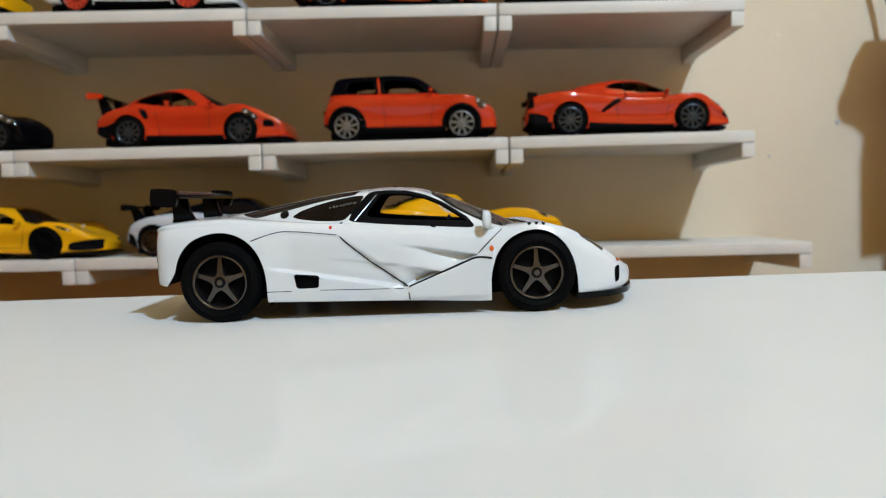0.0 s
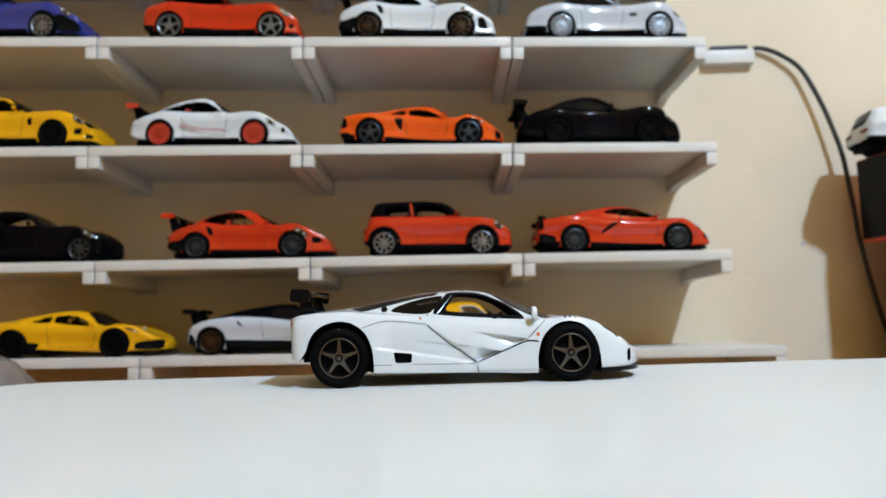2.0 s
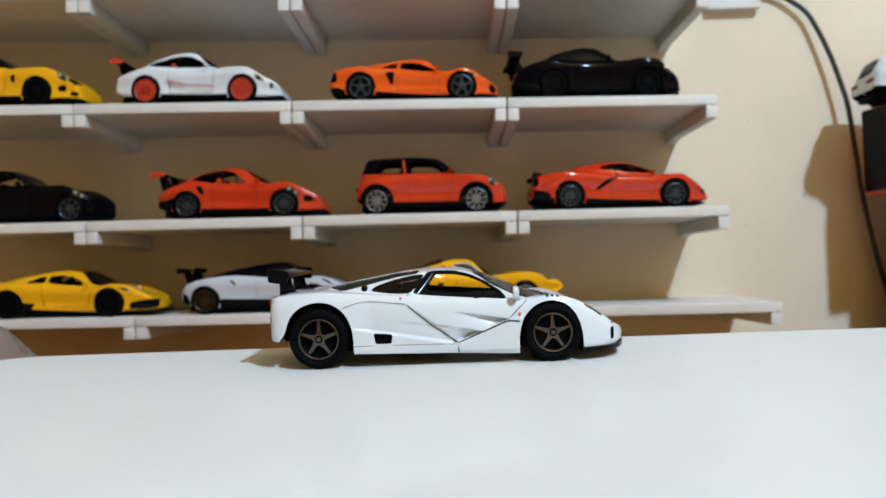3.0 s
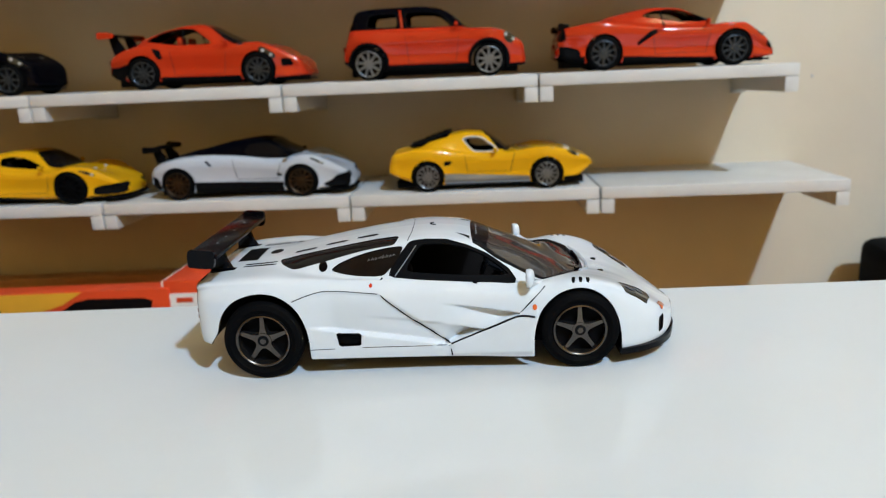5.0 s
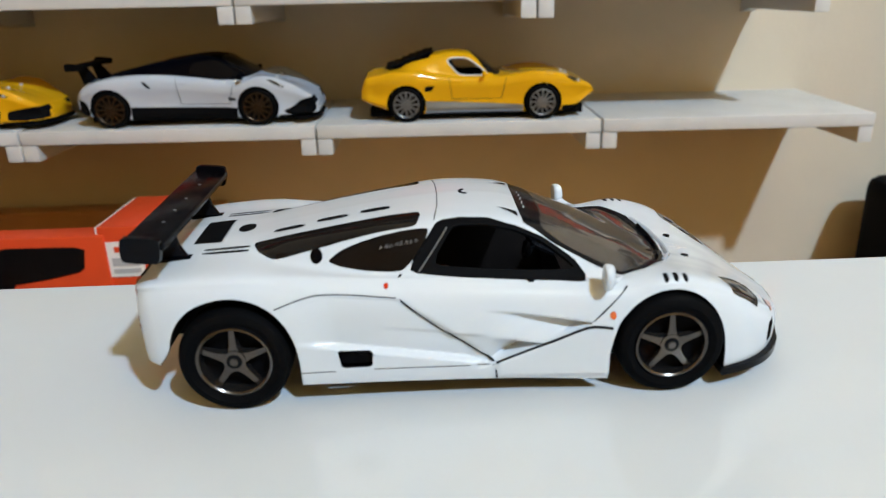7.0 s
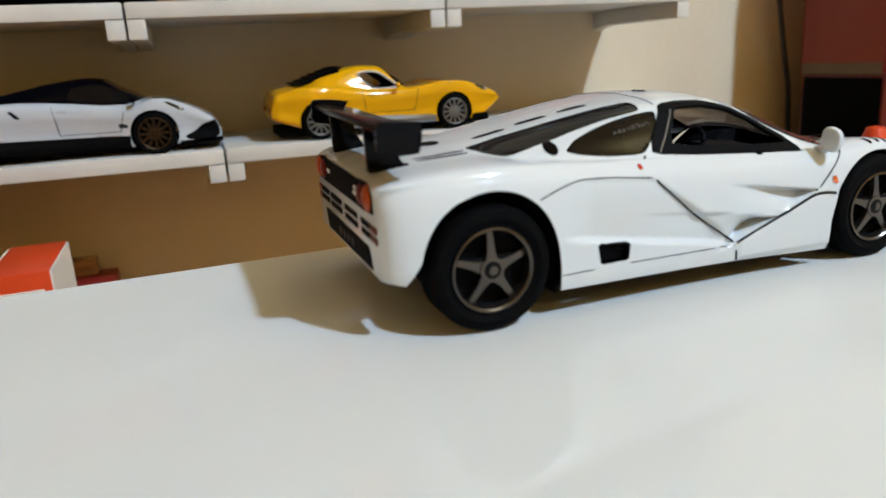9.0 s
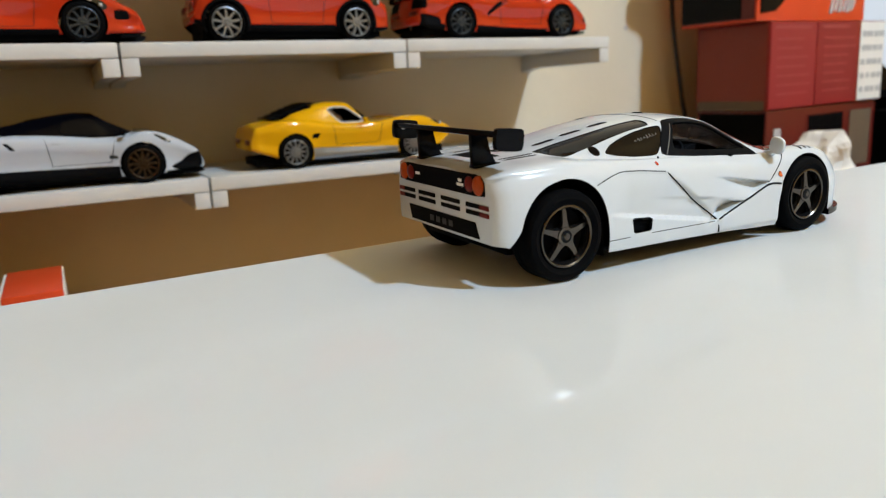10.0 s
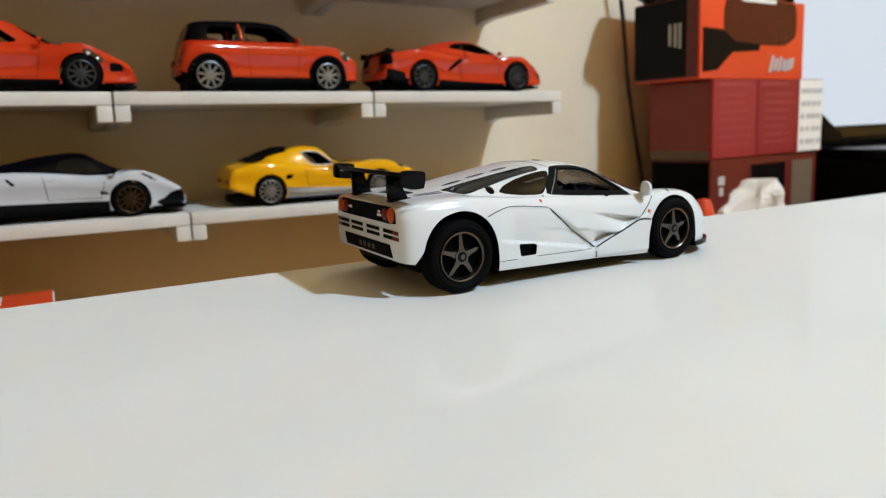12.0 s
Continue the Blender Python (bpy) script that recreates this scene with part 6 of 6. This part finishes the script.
# boxes behind the table
tall = card_box("slim orange and white toy box standing on the bench", pose(-0.1745, 0.198, BENCH, 0, 0, 0), 0.0245, 0.056, 0.0770 + REACH, M_BOXORANGE)
part("white_side", boxed(0.0245, 0.0252, 0.001, 0.055, 0.0, 0.0765 + REACH), M_PAPER, tall, "white side")
part("white_edge", boxed(-0.0012, 0.0, 0.001, 0.055, 0.0, 0.0765 + REACH), M_PAPER, tall, "white edge")
panel(tall, "label_panel", 0.0035, 0.0215, 0.0500 + REACH, 0.0690 + REACH, M_PAPER, "white label")
bars(tall, [(0.0055, 0.0195, 0.0520 + REACH, 0.0545 + REACH), (0.0055, 0.0195, 0.0560 + REACH, 0.0605 + REACH)], M_GREYPRINT)
bars(tall, [(0.0075, 0.0175, 0.0635 + REACH, 0.0665 + REACH)], M_BOXORANGE)
red_box = card_box("red toy box with a dark curved window and yellow print", pose(-0.372, 0.196, BENCH, 0, 0, 0), 0.201, 0.016, 0.0730 + REACH, M_BOXORANGE)
bm = bmesh.new()
prism(bm, rounded([(0.060, 0.070), (0.100, 0.096), (0.122, 0.112), (0.146, 0.1262), (0.191, 0.1255), (0.1885, 0.1125), (0.168, 0.1085), (0.150, 0.106), (0.140, 0.070)], 1, 0.12), 1, -0.0006, 0.0002)
part("window", bm, M_GLASSDARK, red_box, "dark curved box window")
bm = bmesh.new()
prism(bm, [(0.001, 0.112), (0.096, 0.112), (0.135, 0.123), (0.148, 0.1305), (0.001, 0.1305)], 1, -0.0006, 0.0002)
part("yellow_print", bm, M_YELLOWCARD, red_box, "yellow printed corner")
small = card_box("small red card box with white bars", pose(-0.184, 0.315, BENCH, 0, 0, 0), 0.045, 0.030, 0.0370 + REACH, M_BOXRED)
bars(small, [(0.004 + 0.006 * i, 0.0085 + 0.006 * i, 0.022 + REACH, 0.029 + REACH) for i in range(4)], M_PAPER)

pouch = thing("plastic_bag", "clear plastic bag with blue and yellow contents", "bag")
bm = bmesh.new()
bmesh.ops.create_icosphere(bm, subdivisions=4, radius=1, matrix=Matrix.Translation((-0.285, 0.115, BENCH + 0.090)) @ Matrix.Diagonal((0.056, 0.045, 0.096, 1)))
for v in bm.verts:
    if v.co.z > BENCH + 0.09:
        v.co.z = BENCH + 0.09 + 0.096 * ((v.co.z - BENCH - 0.09) / 0.096) ** 0.6
    v.co += Vector((noise.noise(v.co * 55), noise.noise(v.co * 55 + Vector((3, 0, 0))), noise.noise(v.co * 55 + Vector((0, 4, 0))))) * 0.008
    v.co.z = max(v.co.z, BENCH + 0.0005)
part("film", bm, M_BAG, pouch, sharp=30)
part("packet", boxed(-0.325, -0.300, 0.10, 0.13, BENCH + 0.001, BENCH + 0.150, 0.004), M_BLUE, pouch, "blue packet")
part("packet", boxed(-0.296, -0.270, 0.10, 0.13, BENCH + 0.001, BENCH + 0.160, 0.004), M_PAPER, pouch, "white packet")
part("packet", boxed(-0.267, -0.255, 0.10, 0.13, BENCH + 0.001, BENCH + 0.156, 0.004), M_YELLOWCARD, pouch, "yellow packet")

# red graphics on the white shelf car
bm = bmesh.new()
for a, b, z in ((-16, 14, 13.5), (-12, 18, 12.0), (-20, -14, 17.0), (-22, -15, 15.0), (-18, -8, 15.2)):
    tube(bm, [(mixv(a, b, i / 4), -25.15, z + (4 - i) * 0.35) for i in range(5)], 0.28, 4)
part("graphic", bm, M_REDRIM, striped_car, "thin red graphics along the flank", S)

plank = thing("wooden_panel", "brown wooden panel leaning against the wall", "panel")
part("panel", boxed(-0.75, -0.150, 0.335, 0.347, BENCH, -0.070, 0.001), M_WOOD, plank)
part("top_rail", boxed(-0.75, -0.150, 0.333, 0.349, -0.070, -0.066, 0.001), M_WOOD, plank)
